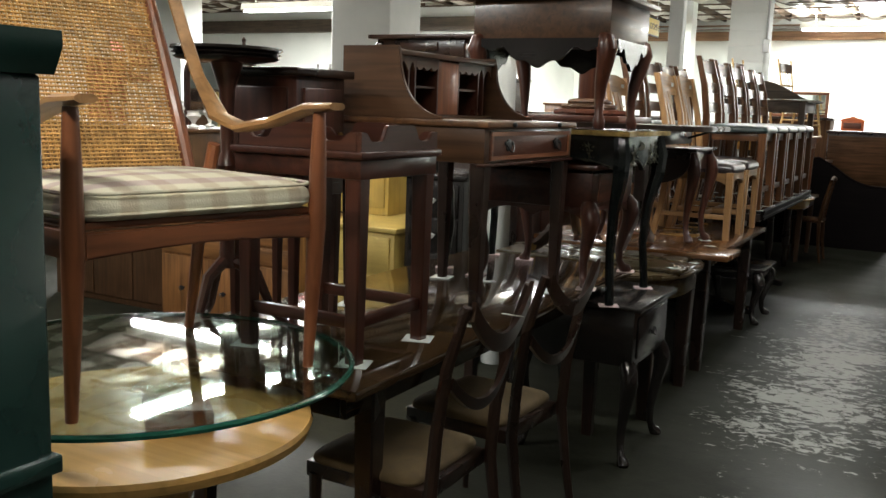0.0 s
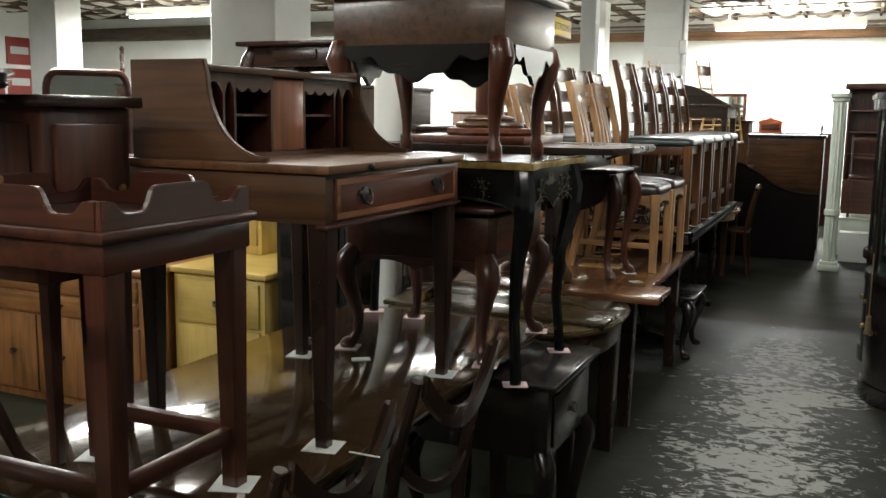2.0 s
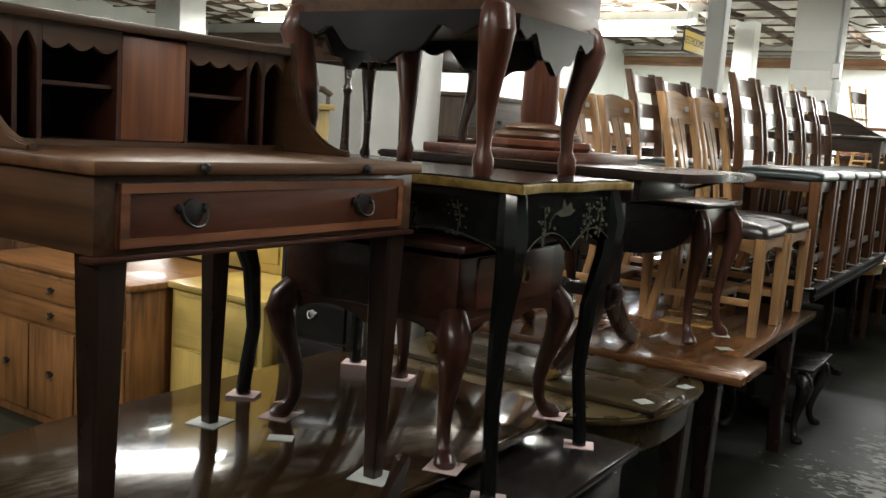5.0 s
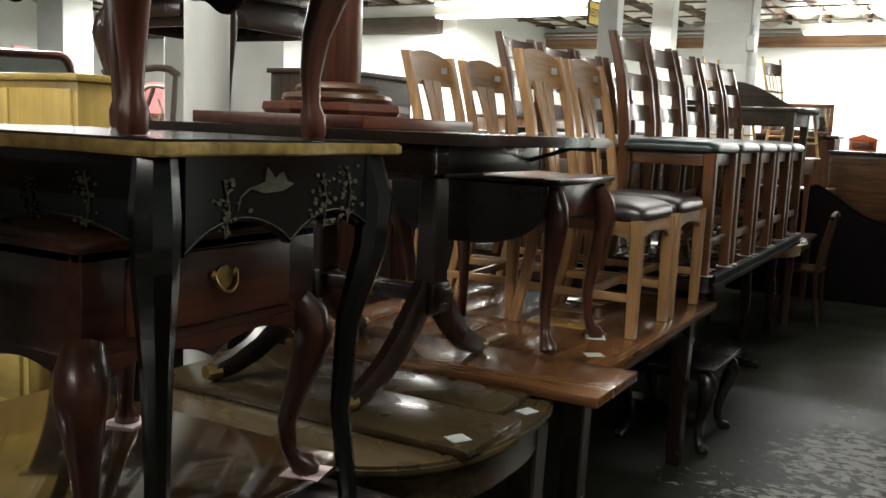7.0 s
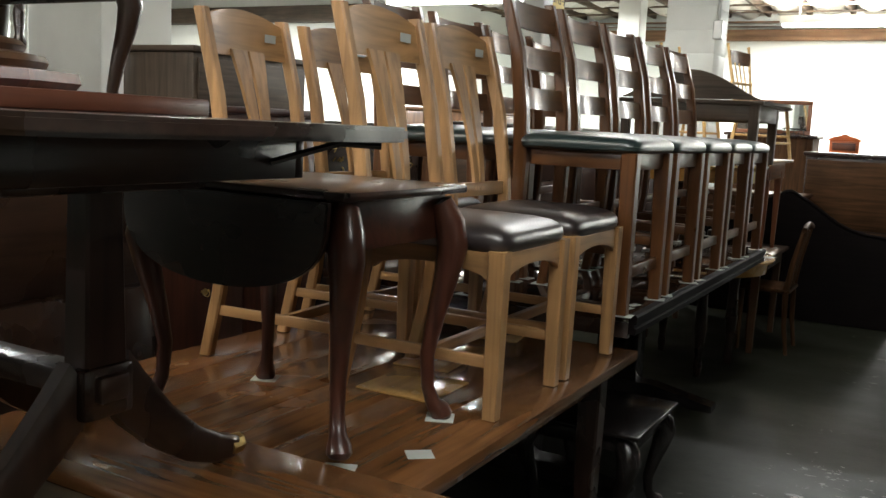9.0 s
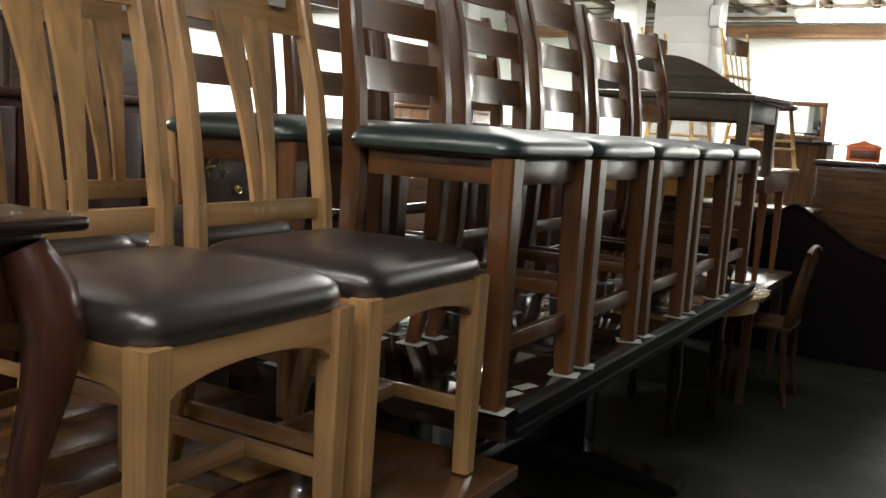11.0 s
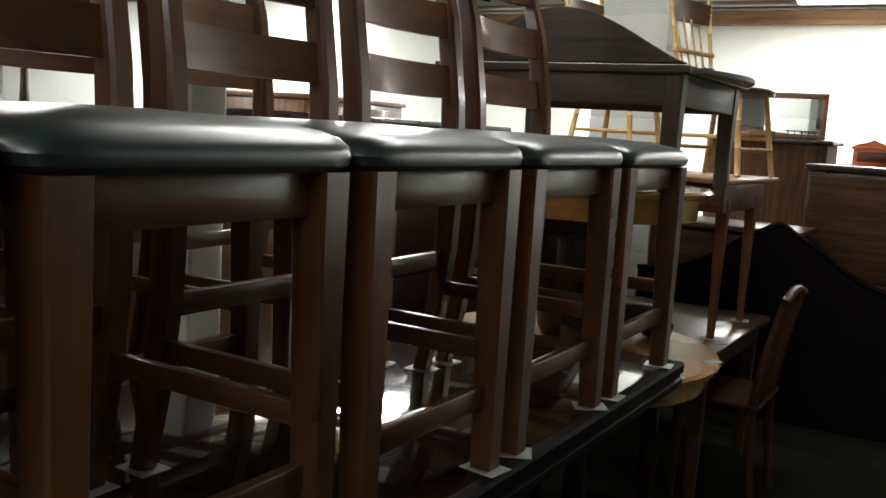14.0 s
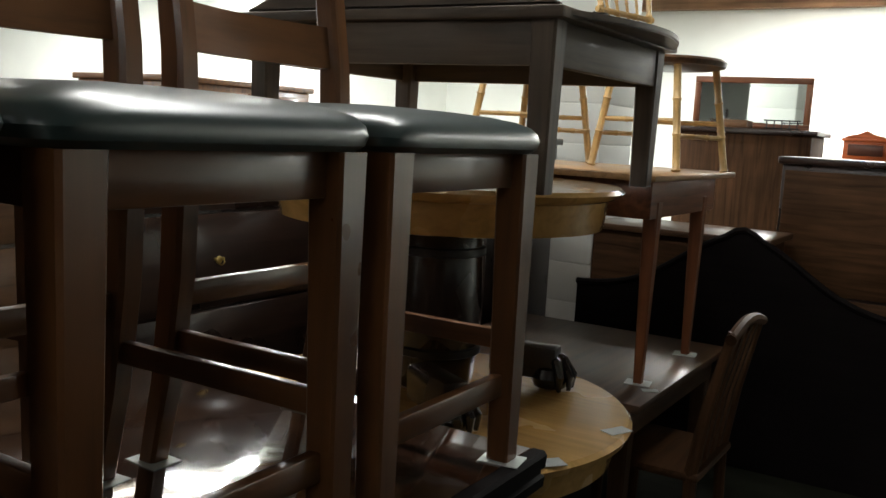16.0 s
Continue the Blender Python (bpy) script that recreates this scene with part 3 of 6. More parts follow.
# hutch
HZ, KX = 1.705, -0.73
side = [(KX, ZT), (X1 - 0.17, ZT)]
for i in range(13):
    a = i / 12 * math.pi / 2
    side.append((X1 - 0.17 - 0.165 * math.sin(a), ZT + 0.012 + 0.19 * (1 - math.cos(a))))
side += [(X1 - 0.345, HZ), (KX, HZ)]
for y in (Y0 + 0.004, Y1 - 0.022):
    b = B()
    prism(b, side, "y", y, y + 0.018, 0.003)
    part("hutch_side", b, WALNUT[0], t)
HX = X1 - 0.355
b = B()
box(b, KX, HX + 0.015, Y0 + 0.023, Y1 - 0.023, HZ - 0.03, HZ - 0.012, 0.003)
part("hutch_top", b, WALNUT[1], t)
b = B()
box(b, KX, KX + 0.012, Y0 + 0.023, Y1 - 0.023, ZT, HZ - 0.03)
part("hutch_back", b, DARK[1], t)
yc = (Y0 + Y1) / 2
for y in (Y0 + 0.09, Y0 + 0.135, yc - 0.085, yc + 0.075, Y1 - 0.14, Y1 - 0.095):
    b = B()
    box(b, KX + 0.012, HX, y, y + 0.009, ZT, HZ - 0.03)
    part("divider", b, MAHOG[2], t)
for y0, y1 in ((Y0 + 0.145, yc - 0.085), (yc + 0.084, Y1 - 0.14)):
    b = B()
    box(b, KX + 0.012, HX - 0.01, y0, y1, ZT + 0.105, ZT + 0.112)
    part("shelf", b, MAHOG[1], t)
    b = B()
    k, pts = 30, [(y0, HZ - 0.03), (y1, HZ - 0.03)]
    for i in range(k + 1):
        u = 1 - i / k
        pts.append((y0 + (y1 - y0) * u, HZ - 0.062 - 0.012 * abs(math.sin(u * math.pi * 3))))
    prism(b, pts, "x", HX - 0.012, HX)
    part("valance", b, WALNUT[1], t)
for y0, y1 in ((Y0 + 0.023, Y0 + 0.09), (Y0 + 0.099, Y0 + 0.135), (Y1 - 0.131, Y1 - 0.095), (Y1 - 0.086, Y1 - 0.023)):
    b = B()
    pts = [(y0, HZ - 0.03), (y1, HZ - 0.03)] + [(y1 + (y0 - y1) * i / 10, HZ - 0.05 - 0.03 * (1 - math.sin(math.pi * i / 10))) for i in range(11)]
    prism(b, pts, "x", HX - 0.012, HX)
    part("valance", b, WALNUT[1], t)
b = B()
box(b, HX - 0.016, HX + 0.001, yc - 0.076, yc + 0.075, ZT + 0.012, HZ - 0.034, 0.004)
part("hutch_door", b, TEAK[2], t, "red-brown mahogany cupboard door")
b = B()
box(b, KX, HX + 0.004, Y0 + 0.023, Y1 - 0.023, ZT + 0.0005, ZT + 0.011)
part("hutch_floor", b, WALNUT[1], t)

# dark mahogany table with drawer
t = thing("lamp_table", (0, 0, 0), "dark mahogany lamp table with a brass drop pull", "table")
table_frame(t, -0.65, -0.08, -3.27, -2.68, 1.292, 0.02, [MAHOG[0], MAHOG[1]], 0.03, 0.018)
b = B()
box(b, -0.62, -0.11, -3.24, -2.71, 1.115, 1.273, 0.004)
part("body", b, MAHOG[1], t)
for x in (-0.125, -0.62):
    b = B()
    prism(b, arches(-3.2, -2.75, 1.116, 1.1, 2, 0.03), "x", x, x + 0.014, 0.002)
    part("apron", b, MAHOG[1], t)
b = B()
prism(b, arches(-0.58, -0.15, 1.116, 1.1, 2, 0.03), "y", -3.238, -3.224, 0.002)
part("apron", b, MAHOG[0], t)
b = B()
box(b, -0.115, -0.102, -3.16, -2.79, 1.135, 1.255, 0.004)
dr = part("drawer", b, RED[1], t)
pull("drawer_pull", (-0.101, -2.965, 1.205), dr, 0.03)
for x, dx in ((-0.6, -1), (-0.13, 1)):
    for y, dy in ((-3.22, -1), (-2.74, 1)):
        b = B()
        cabriole(b, x, y, TA + 0.002, 1.13, dx * 0.75, dy * 0.75, 1.1)
        part("leg", b, MAHOG[2], t)
        tag_card((x + dx * 0.02, y + dy * 0.02, TA), 15, 0.08, 0.08, CARDP, "small pink paper card lying on a table top")
tag_card((-0.5, -3.36, TA), 35, 0.06, 0.04)

# low black side table
t = thing("end_table", (0, 0, 0), "black lacquered end table with cabriole legs", "table")
BT = 0.712
b = B()
box(b, -0.48, 0.1, -3.14, -2.57, BT - 0.025, BT, 0.007)
part("tabletop", b, BLACKW[1], t)
b = B()
box(b, -0.45, 0.065, -3.11, -2.6, BT - 0.27, BT - 0.025, 0.004)
body = part("body", b, BLACKW[1], t)
b = B()
box(b, 0.066, 0.074, -3.06, -2.65, BT - 0.24, BT - 0.06, 0.004)
dr = part("drawer", b, BLACKW[1], t)
pull("drawer_pull", (0.075, -2.855, BT - 0.15), dr, 0.028, material=IRON)
for x, dx in ((-0.42, -1), (0.035, 1)):
    for y, dy in ((-3.08, -1), (-2.63, 1)):
        b = B()
        cabriole(b, x, y, 0, BT - 0.25, dx * 0.7, dy * 0.7, 1.1)
        part("leg", b, BLACKW[2], t)

# japanned table
t = thing("lacquer_table", (0, 0, 0), "black lacquered table with gilt birds and gold edge", "table")
JZ = 1.437


def wavy_top(x0, x1, y0, y1, k=0.018):
    pts = []
    for (xa, ya), (xb, yb) in (((x1, y0), (x1, y1)), ((x1, y1), (x0, y1)), ((x0, y1), (x0, y0)), ((x0, y0), (x1, y0))):
        nx, ny = (yb - ya), -(xb - xa)
        q = math.hypot(nx, ny)
        for i in range(16):
            u = i / 16
            w = k * (math.cos(u * 4 * math.pi) - 1) * 0.5
            pts.append((xa + (xb - xa) * u + nx / q * w, ya + (yb - ya) * u + ny / q * w))
    return pts


b = B()
prism(b, wavy_top(-0.88, 0.03, -3.23, -2.63), "z", JZ - 0.024, JZ - 0.004, 0.003)
part("gold_edge", b, GOLD, t, "worn gold painted edge")
b = B()
prism(b, wavy_top(-0.87, 0.02, -3.22, -2.64), "z", JZ - 0.006, JZ, 0.001)
part("tabletop", b, BLACKP, t)
for x in (-0.02, -0.84):
    b = B()
    prism(b, arches(-3.15, -2.68, JZ - 0.024, JZ - 0.125, 2, 0.045), "x", x, x + 0.02, 0.002)
    part("apron", b, BLACKP, t)
for y in (-3.195, -2.685):
    b = B()
    prism(b, arches(-0.82, -0.02, JZ - 0.024, JZ - 0.125, 2, 0.045), "y", y, y + 0.02, 0.002)
    part("apron", b, BLACKP, t)
for x, dx in ((-0.825, -1), (-0.02, 1)):
    for y, dy in ((-3.185, -1), (-2.68, 1)):
        b = B()
        z0 = BT + 0.002 if dx > 0 else TA + 0.002
        h = JZ - 0.024 - z0
        rows = [(0, -0.012, 0.02), (0.04, -0.012, 0.019), (0.3, -0.03, 0.019), (0.55, -0.02, 0.024), (0.75, 0.015, 0.033), (0.88, 0.02, 0.036), (1, 0.002, 0.03)]
        tube(b, [(x + dx * o * 0.8, y + dy * o * 0.8, z0 + f * h) for f, o, r in rows], [r for f, o, r in rows], 8)
        part("leg", b, BLACKP, t)
        tag_card((x - dx * 0.01, y - dy * 0.01, z0 - 0.002), 25, 0.08, 0.065, CARDP, "small pink paper card lying on a table top")


def gilt_bird(at, turn, parent, s=1.0):
    """A raised flying bird with a long tail, flat on the apron."""
    b = B()
    prism(b, [(-0.05 * s, 0), (-0.02 * s, 0.008 * s), (-0.015 * s, 0.03 * s), (0.003 * s, 0.012 * s), (0.02 * s, 0.022 * s), (0.03 * s, 0.008 * s), (0.045 * s, 0.004 * s), (0.02 * s, -0.006 * s), (-0.02 * s, -0.008 * s)], "y", -0.001, 0.0015)
    tube(b, [(-0.05 * s, 0, 0), (-0.07 * s, 0, -0.012 * s), (-0.075 * s, 0, -0.03 * s)], 0.0014, 5)
    ob = part("gilt_bird", b, LACQ, parent, "raised gilt bird")
    ob.matrix_basis = pose(*at, 0, 0, turn)


def gilt_tree(at, turn, parent, s=1.0, seed=1):
    rnd = random.Random(seed)
    b = B()
    for i in range(34):
        x, z = rnd.gauss(0, 0.016) * s, rnd.uniform(-0.045, 0.042) * s
        r = rnd.uniform(0.0018, 0.0055) * s
        prism(b, [(x + r * math.cos(a), z + r * 0.8 * math.sin(a)) for a in (0, 1.05, 2.1, 3.14, 4.2, 5.2)], "y", -0.001, 0.001 + rnd.random() * 0.001)
    tube(b, [(0, 0, -0.05 * s), (0.008 * s, 0, 0), (-0.004 * s, 0, 0.04 * s)], 0.0018, 5)
    ob = part("gilt_tree", b, LACQ, parent, "raised gilt foliage")
    ob.matrix_basis = pose(*at, 0, 0, turn)


for x in (0.001, -0.841):
    b = B()
    tube(b, [(x, y, z + 0.006) for y, z in arches(-3.15, -2.68, JZ - 0.024, JZ - 0.125, 2, 0.045)[2:]], 0.0011, 5)
    part("gilt_line", b, LACQ, t, "thin gilt line along the apron")
b = B()
tube(b, [(x, -3.196, z + 0.006) for x, z in arches(-0.82, -0.02, JZ - 0.024, JZ - 0.125, 2, 0.045)[2:]], 0.0011, 5)
part("gilt_line", b, LACQ, t, "thin gilt line along the apron")
gilt_bird((0.002, -2.96, JZ - 0.075), 90, t, 1.1)
gilt_tree((0.002, -2.83, JZ - 0.1), 90, t, 1.0, 3)
gilt_tree((0.002, -3.07, JZ - 0.1), 90, t, 1.0, 4)
gilt_tree((0.002, -2.76, JZ - 0.09), 90, t, 1.1, 8)
gilt_bird((-0.42, -3.197, JZ - 0.085), 0, t, 1.3)
gilt_tree((-0.56, -3.197, JZ - 0.1), 0, t, 1.1, 5)
gilt_tree((-0.28, -3.197, JZ - 0.1), 0, t, 0.8, 6)
gilt_tree((-0.15, -3.197, JZ - 0.09), 0, t, 0.9, 7)

# lowboy with scalloped apron on the lacquer table
t = thing("lowboy", (0, 0, 0), "brown walnut lowboy with scalloped apron and cabriole legs", "table")
LZ = 1.985
b = B()
box(b, -0.76, -0.06, -3.2, -2.6, LZ - 0.022, LZ, 0.008)
part("tabletop", b, WALNUT[1], t)
b = B()
box(b, -0.72, -0.1, -3.16, -2.64, LZ - 0.19, LZ - 0.022, 0.004)
part("body", b, WALNUT[1], t)


def carved(lo, hi, zt, zl):
    k, pts = 48, [(lo, zt), (hi, zt)]
    for i in range(k + 1):
        u = 1 - i / k
        s = abs(u - 0.5) * 2
        pts.append((lo + (hi - lo) * u, zl - 0.07 * max(0, math.cos(s * math.pi * 0.85)) - 0.018 * math.sin(u * math.pi * 5) ** 2))
    return pts


for x in (-0.735, -0.1):
    b = B()
    prism(b, carved(-3.1, -2.7, LZ - 0.18, LZ - 0.215), "x", x, x + 0.016, 0.002)
    part("apron", b, BLACKW[1], t)
for y in (-3.172, -2.645):
    b = B()
    prism(b, carved(-0.68, -0.14, LZ - 0.18, LZ - 0.215), "y", y, y + 0.016, 0.002)
    part("apron", b, BLACKW[0], t)
for x, dx in ((-0.68, -1), (-0.14, 1)):
    for y, dy in ((-3.12, -1), (-2.68, 1)):
        b = B()
        h, z0 = LZ - 0.17 - JZ, JZ + 0.001
        rows = [(0, 0.0, 0.02), (0.02, 0.0, 0.024), (0.1, -0.002, 0.025), (0.16, -0.004, 0.017), (0.3, -0.006, 0.02), (0.5, 0.0, 0.027), (0.72, 0.018, 0.036), (0.86, 0.028, 0.042), (0.95, 0.02, 0.04), (1, 0.0, 0.034)]
        tube(b, [(x + dx * o, y + dy * o, z0 + f * h) for f, o, r in rows], [r for f, o, r in rows], 12)
        part("leg", b, RED[2], t)

# oval table with loose leaves on it
t = thing("oval_table", (0, 0, 0), "olive-brown oval dining table with worn varnished top", "table")
OZ = 0.735


def oval(cx, cy, rx, ry, n=64, e=0.75):
    return [(cx + rx * math.copysign(abs(math.cos(a)) ** e, math.cos(a)), cy + ry * math.copysign(abs(math.sin(a)) ** e, math.sin(a))) for a in (2 * math.pi * i / n for i in range(n))]


b = B()
prism(b, oval(-0.44, -2.1, 0.52, 0.5), "z", OZ - 0.026, OZ, 0.008)
part("tabletop", b, OVALW[0], t)
b = B()
prism(b, oval(-0.44, -2.1, 0.48, 0.46), "z", OZ - 0.13, OZ - 0.026, 0.003)
part("apron", b, OVALW[0], t)
for x in (-0.82, -0.06):
    for y in (-2.44, -1.76):
        b = B()
        leg(b, (x, y, 0), (x, y, OZ - 0.1), (0.028, 0.028), (0.045, 0.045))
        part("leg", b, DARK[2], t)
for (x0, x1, y0, y1), la in zip(((-0.95, 0.06, -2.36, -2.08), (-0.98, -0.02, -2.07, -1.86)), (1, 2)):
    b = B()
    box(b, x0, x1, y0, y1, OZ + 0.001, OZ + 0.02, 0.004)
    tagged(part("table_leaf", b, OVALW[0]), "loose brown table leaf lying on an oval table", "table leaf", "loose table leaves")
tag_card((0.0, -2.3, OZ + 0.02), 60, 0.05, 0.045)
tag_card((0.02, -1.96, OZ + 0.001), 70, 0.05, 0.04)

# farm table with breadboard leaf
t = thing("farm_table", (0, 0, 0), "orange-brown plank farm table with breadboard ends", "table")
FZ = 0.74
for i in range(6):
    b = B()
    w = 1.15 / 6
    box(b, -1.1 + w * i, -1.1 + w * (i + 1) - 0.0015, -1.5, 0.0, FZ - 0.03, FZ, 0.002)
    part("plank", b, FARM[1], t)
b = B()
box(b, -0.9, 0.17, -1.84, -1.503, FZ + 0.0, FZ + 0.03, 0.004)
tagged(part("table_leaf", b, FARM[0]), "orange-brown plank leaf lying across tables", "table leaf", "loose table leaves")
for x in (-1.0, -0.06):
    for y in (-1.38, -0.12):
        b = B()
        leg(b, (x, y, 0), (x, y, FZ - 0.03), (0.03, 0.03), (0.04, 0.04))
        part("leg", b, DARK[2], t)
for x0, x1, y0, y1 in ((-0.075, -0.05, -1.34, -0.16), (-1.01, -0.985, -1.34, -0.16), (-0.96, -0.1, -1.39, -1.365), (-0.96, -0.1, -0.135, -0.11)):
    b = B()
    box(b, x0, x1, y0, y1, FZ - 0.13, FZ - 0.03, 0.003)
    part("apron", b, FARM[1], t)
# bevelled support under the overhang
b = B()
box(b, -0.12, -0.05, -1.72, -1.65, 0, FZ, 0.004)
part("leg", b, DARK[2], t)

# drop-leaf side table on the farm table
t = thing("drop_leaf_table", (0, 0, 0), "dark mahogany drop-leaf side table, leaf hanging down", "table")
DZ = 1.322
b = B()
box(b, -0.75, -0.12, -1.5, -0.98, DZ - 0.02, DZ, 0.007)
part("tabletop", b, DARK[0], t)
b = B()
pts = [(-0.72, DZ - 0.022), (-0.15, DZ - 0.022)] + [(-0.435 + 0.285 * math.cos(a), DZ - 0.03 - 0.19 * math.sin(a) ** 0.6) for a in (math.pi * i / 24 for i in range(25))]
prism(b, pts, "y", -1.515, -1.498, 0.003)
part("drop_leaf", b, DARK[0], t)
b = B()
box(b, -0.7, -0.16, -1.46, -1.02, DZ - 0.13, DZ - 0.02, 0.003)
part("body", b, MAHOG[0], t)
for x, dx in ((-0.68, -1), (-0.16, 1)):
    for y, dy in ((-1.44, -1), (-1.05, 1)):
        b = B()
        cabriole(b, x, y, FZ + 0.031 if y < -1.2 else FZ + 0.002, DZ - 0.04, dx * 0.8, dy * 0.8, 1.1)
        part("leg", b, MAHOG[2], t)
        tag_card((x + dx * 0.02, y + dy * 0.02, FZ + (0.0295 if y < -1.5 else 0.0)), 25, 0.07, 0.07)

# pedestal table on the oval table and the leaf
t = thing("pedestal_table", (0, 0, 0), "dark mahogany pedestal dining table with splayed brass-toed legs", "table")
PZ = 1.455
b = B()
prism(b, [(-1.03, -2.36), (-0.02, -2.36), (0.06, -2.33), (0.09, -2.26), (0.09, -1.64), (0.05, -1.55), (-0.02, -1.53), (-1.03, -1.53)], "z", PZ - 0.026, PZ, 0.006)
part("tabletop", b, DARK[0], t)
for x0, x1, y0, y1, k in ((-0.98, -0.12, -2.26, -2.238, 0), (-0.98, -0.12, -1.652, -1.63, 0), (-0.142, -0.12, -2.238, -1.652, 1), (-0.98, -0.958, -2.238, -1.652, 1)):
    b = B()
    box(b, x0, x1, y0, y1, PZ - 0.1, PZ - 0.026, 0.003)
    part("apron", b, DARK[k], t)
b = B()
tube(b, [(-0.12, -1.72, PZ - 0.07), (-0.02, -1.66, PZ - 0.032), (0.04, -1.62, PZ - 0.034)], 0.007, 6)
part("leaf_support", b, IRON, t)
cy = -1.94
b = B()
box(b, -0.72, -0.25, cy - 0.03, cy + 0.03, 0.985, 1.03, 0.006)
part("stretcher", b, DARK[0], t)
for cx, lean in ((-0.3, -0.02), (-0.68, -0.1)):
    b = B()
    box(b, cx - 0.05, cx + 0.05, cy - 0.2, cy + 0.2, PZ - 0.125, PZ - 0.1, 0.006)
    part("bearer", b, DARK[1], t)
    b = B()
    leg(b, (cx, cy, 1.045), (cx, cy, PZ - 0.125), (0.03, 0.042), (0.026, 0.036))
    part("pedestal_post", b, DARK[2], t)
    b = B()
    box(b, cx - 0.036, cx + 0.036, cy - 0.052, cy + 0.052, 0.955, 1.045, 0.01)
    part("pedestal_block", b, DARK[0], t)
    for sy in (-1, 1):
        zf = OZ + 0.021 if sy < 0 else FZ + 0.0305
        b, rings = B(), []
        for u, z, h in ((0.1, 1.01, 0.045), (0.22, 0.955, 0.043), (0.4, 0.885, 0.037), (0.6, 0.826, 0.031), (0.8, 0.79, 0.026), (0.94, 0.776, 0.022)):
            y, zz, x = cy + sy * 0.37 * u, zf + 0.022 + (z - 0.776) * (1.02 - zf - 0.022) / 0.244, cx + lean * u
            rings.append([(x + 0.02 * a, y + sy * h * 0.5 * c, zz + h * c) for a, c in ((-1, -0.7), (-0.7, -1), (0.7, -1), (1, -0.7), (1, 0.7), (0.7, 1), (-0.7, 1), (-1, 0.7))])
        loft(b, rings)
        lg = part("leg", b, DARK[2], t)
        b = B()
        tube(b, [(cx + lean * 0.9, cy + sy * 0.335, zf + 0.025), (cx + lean, cy + sy * 0.375, zf + 0.0235)], [0.025, 0.021], 8)
        part("toe_cap", b, BRASS, lg, "brass toe cap")

# board and column base standing on it
b = B()
box(b, -0.95, -0.36, -2.2, -1.62, PZ + 0.001, PZ + 0.034, 0.004)
tagged(part("table_board", b, RED[1]), "red-brown table board lying on a table", "table leaf")
t = thing("column_table", (-0.6, -1.99, PZ + 0.035), "tall round mahogany table column on stepped octagonal base", "table base")
b = B()
lathe(b, [(0.2, 0), (0.21, 0.012), (0.205, 0.03), (0.15, 0.034)], n=8)
part("base", b, RED[0], t, smooth=False)
b = B()
lathe(b, [(0.15, 0.034), (0.155, 0.045), (0.15, 0.056), (0.115, 0.062), (0.12, 0.072), (0.11, 0.082), (0.07, 0.09)], n=28)
part("molding", b, WALNUT[0], t)
b = B()
lathe(b, [(0.062, 0.09), (0.066, 0.12), (0.062, 0.6), (0.058, 0.66)], n=28)
part("column", b, RED[2], t)

# ---- trestle table with stools ----
t = thing("trestle_table", (0, 0, 0), "dark brown trestle dining table with grooved metal-like edge", "table")
RZ = 0.855
b = B()
box(b, -1.3, 0.0, 0.03, 2.46, RZ - 0.03, RZ, 0.003)
part("tabletop", b, TRESTLE[1], t)
b = B()
prism(b, [(0.0, RZ - 0.07), (0.026, RZ - 0.07), (0.028, RZ - 0.05), (0.02, RZ - 0.046), (0.02, RZ - 0.036), (0.028, RZ - 0.032), (0.03, RZ - 0.008), (0.024, RZ - 0.001), (0.0, RZ - 0.001)], "y", 0.025, 2.465)
part("edge_molding", b, EBONY[1], t, "dark grooved edge molding", False)
for y0, y1 in ((0.025, 0.05), (2.44, 2.465)):
    b = B()
    box(b, -1.28, 0.0, y0, y1, RZ - 0.085, RZ - 0.031, 0.003)
    part("end_apron", b, DARK[0], t)
for y in (0.5, 1.95):
    b = B()
    box(b, -0.74, -0.5, y - 0.07, y + 0.07, 0.1, RZ - 0.07, 0.008)
    part("trestle_post", b, BLACKW[2], t)
    b = B()
    prism(b, [(-1.15, 0), (-1.05, 0), (-1.0, 0.02), (-0.25, 0.02), (-0.2, 0), (-0.08, 0), (-0.08, 0.035), (-0.42, 0.1), (-0.82, 0.1), (-1.15, 0.035)], "y", y - 0.06, y + 0.06, 0.005)
    part("trestle_foot", b, BLACKW[0], t)
    b = B()
    box(b, -1.15, -0.1, y - 0.05, y + 0.05, RZ - 0.1, RZ - 0.03, 0.004)
    part("bearer", b, BLACKW[0], t)
b = B()
box(b, -0.65, -0.59, 0.57, 1.88, 0.2, 0.3, 0.005)
part("stretcher", b, BLACKW[1], t)


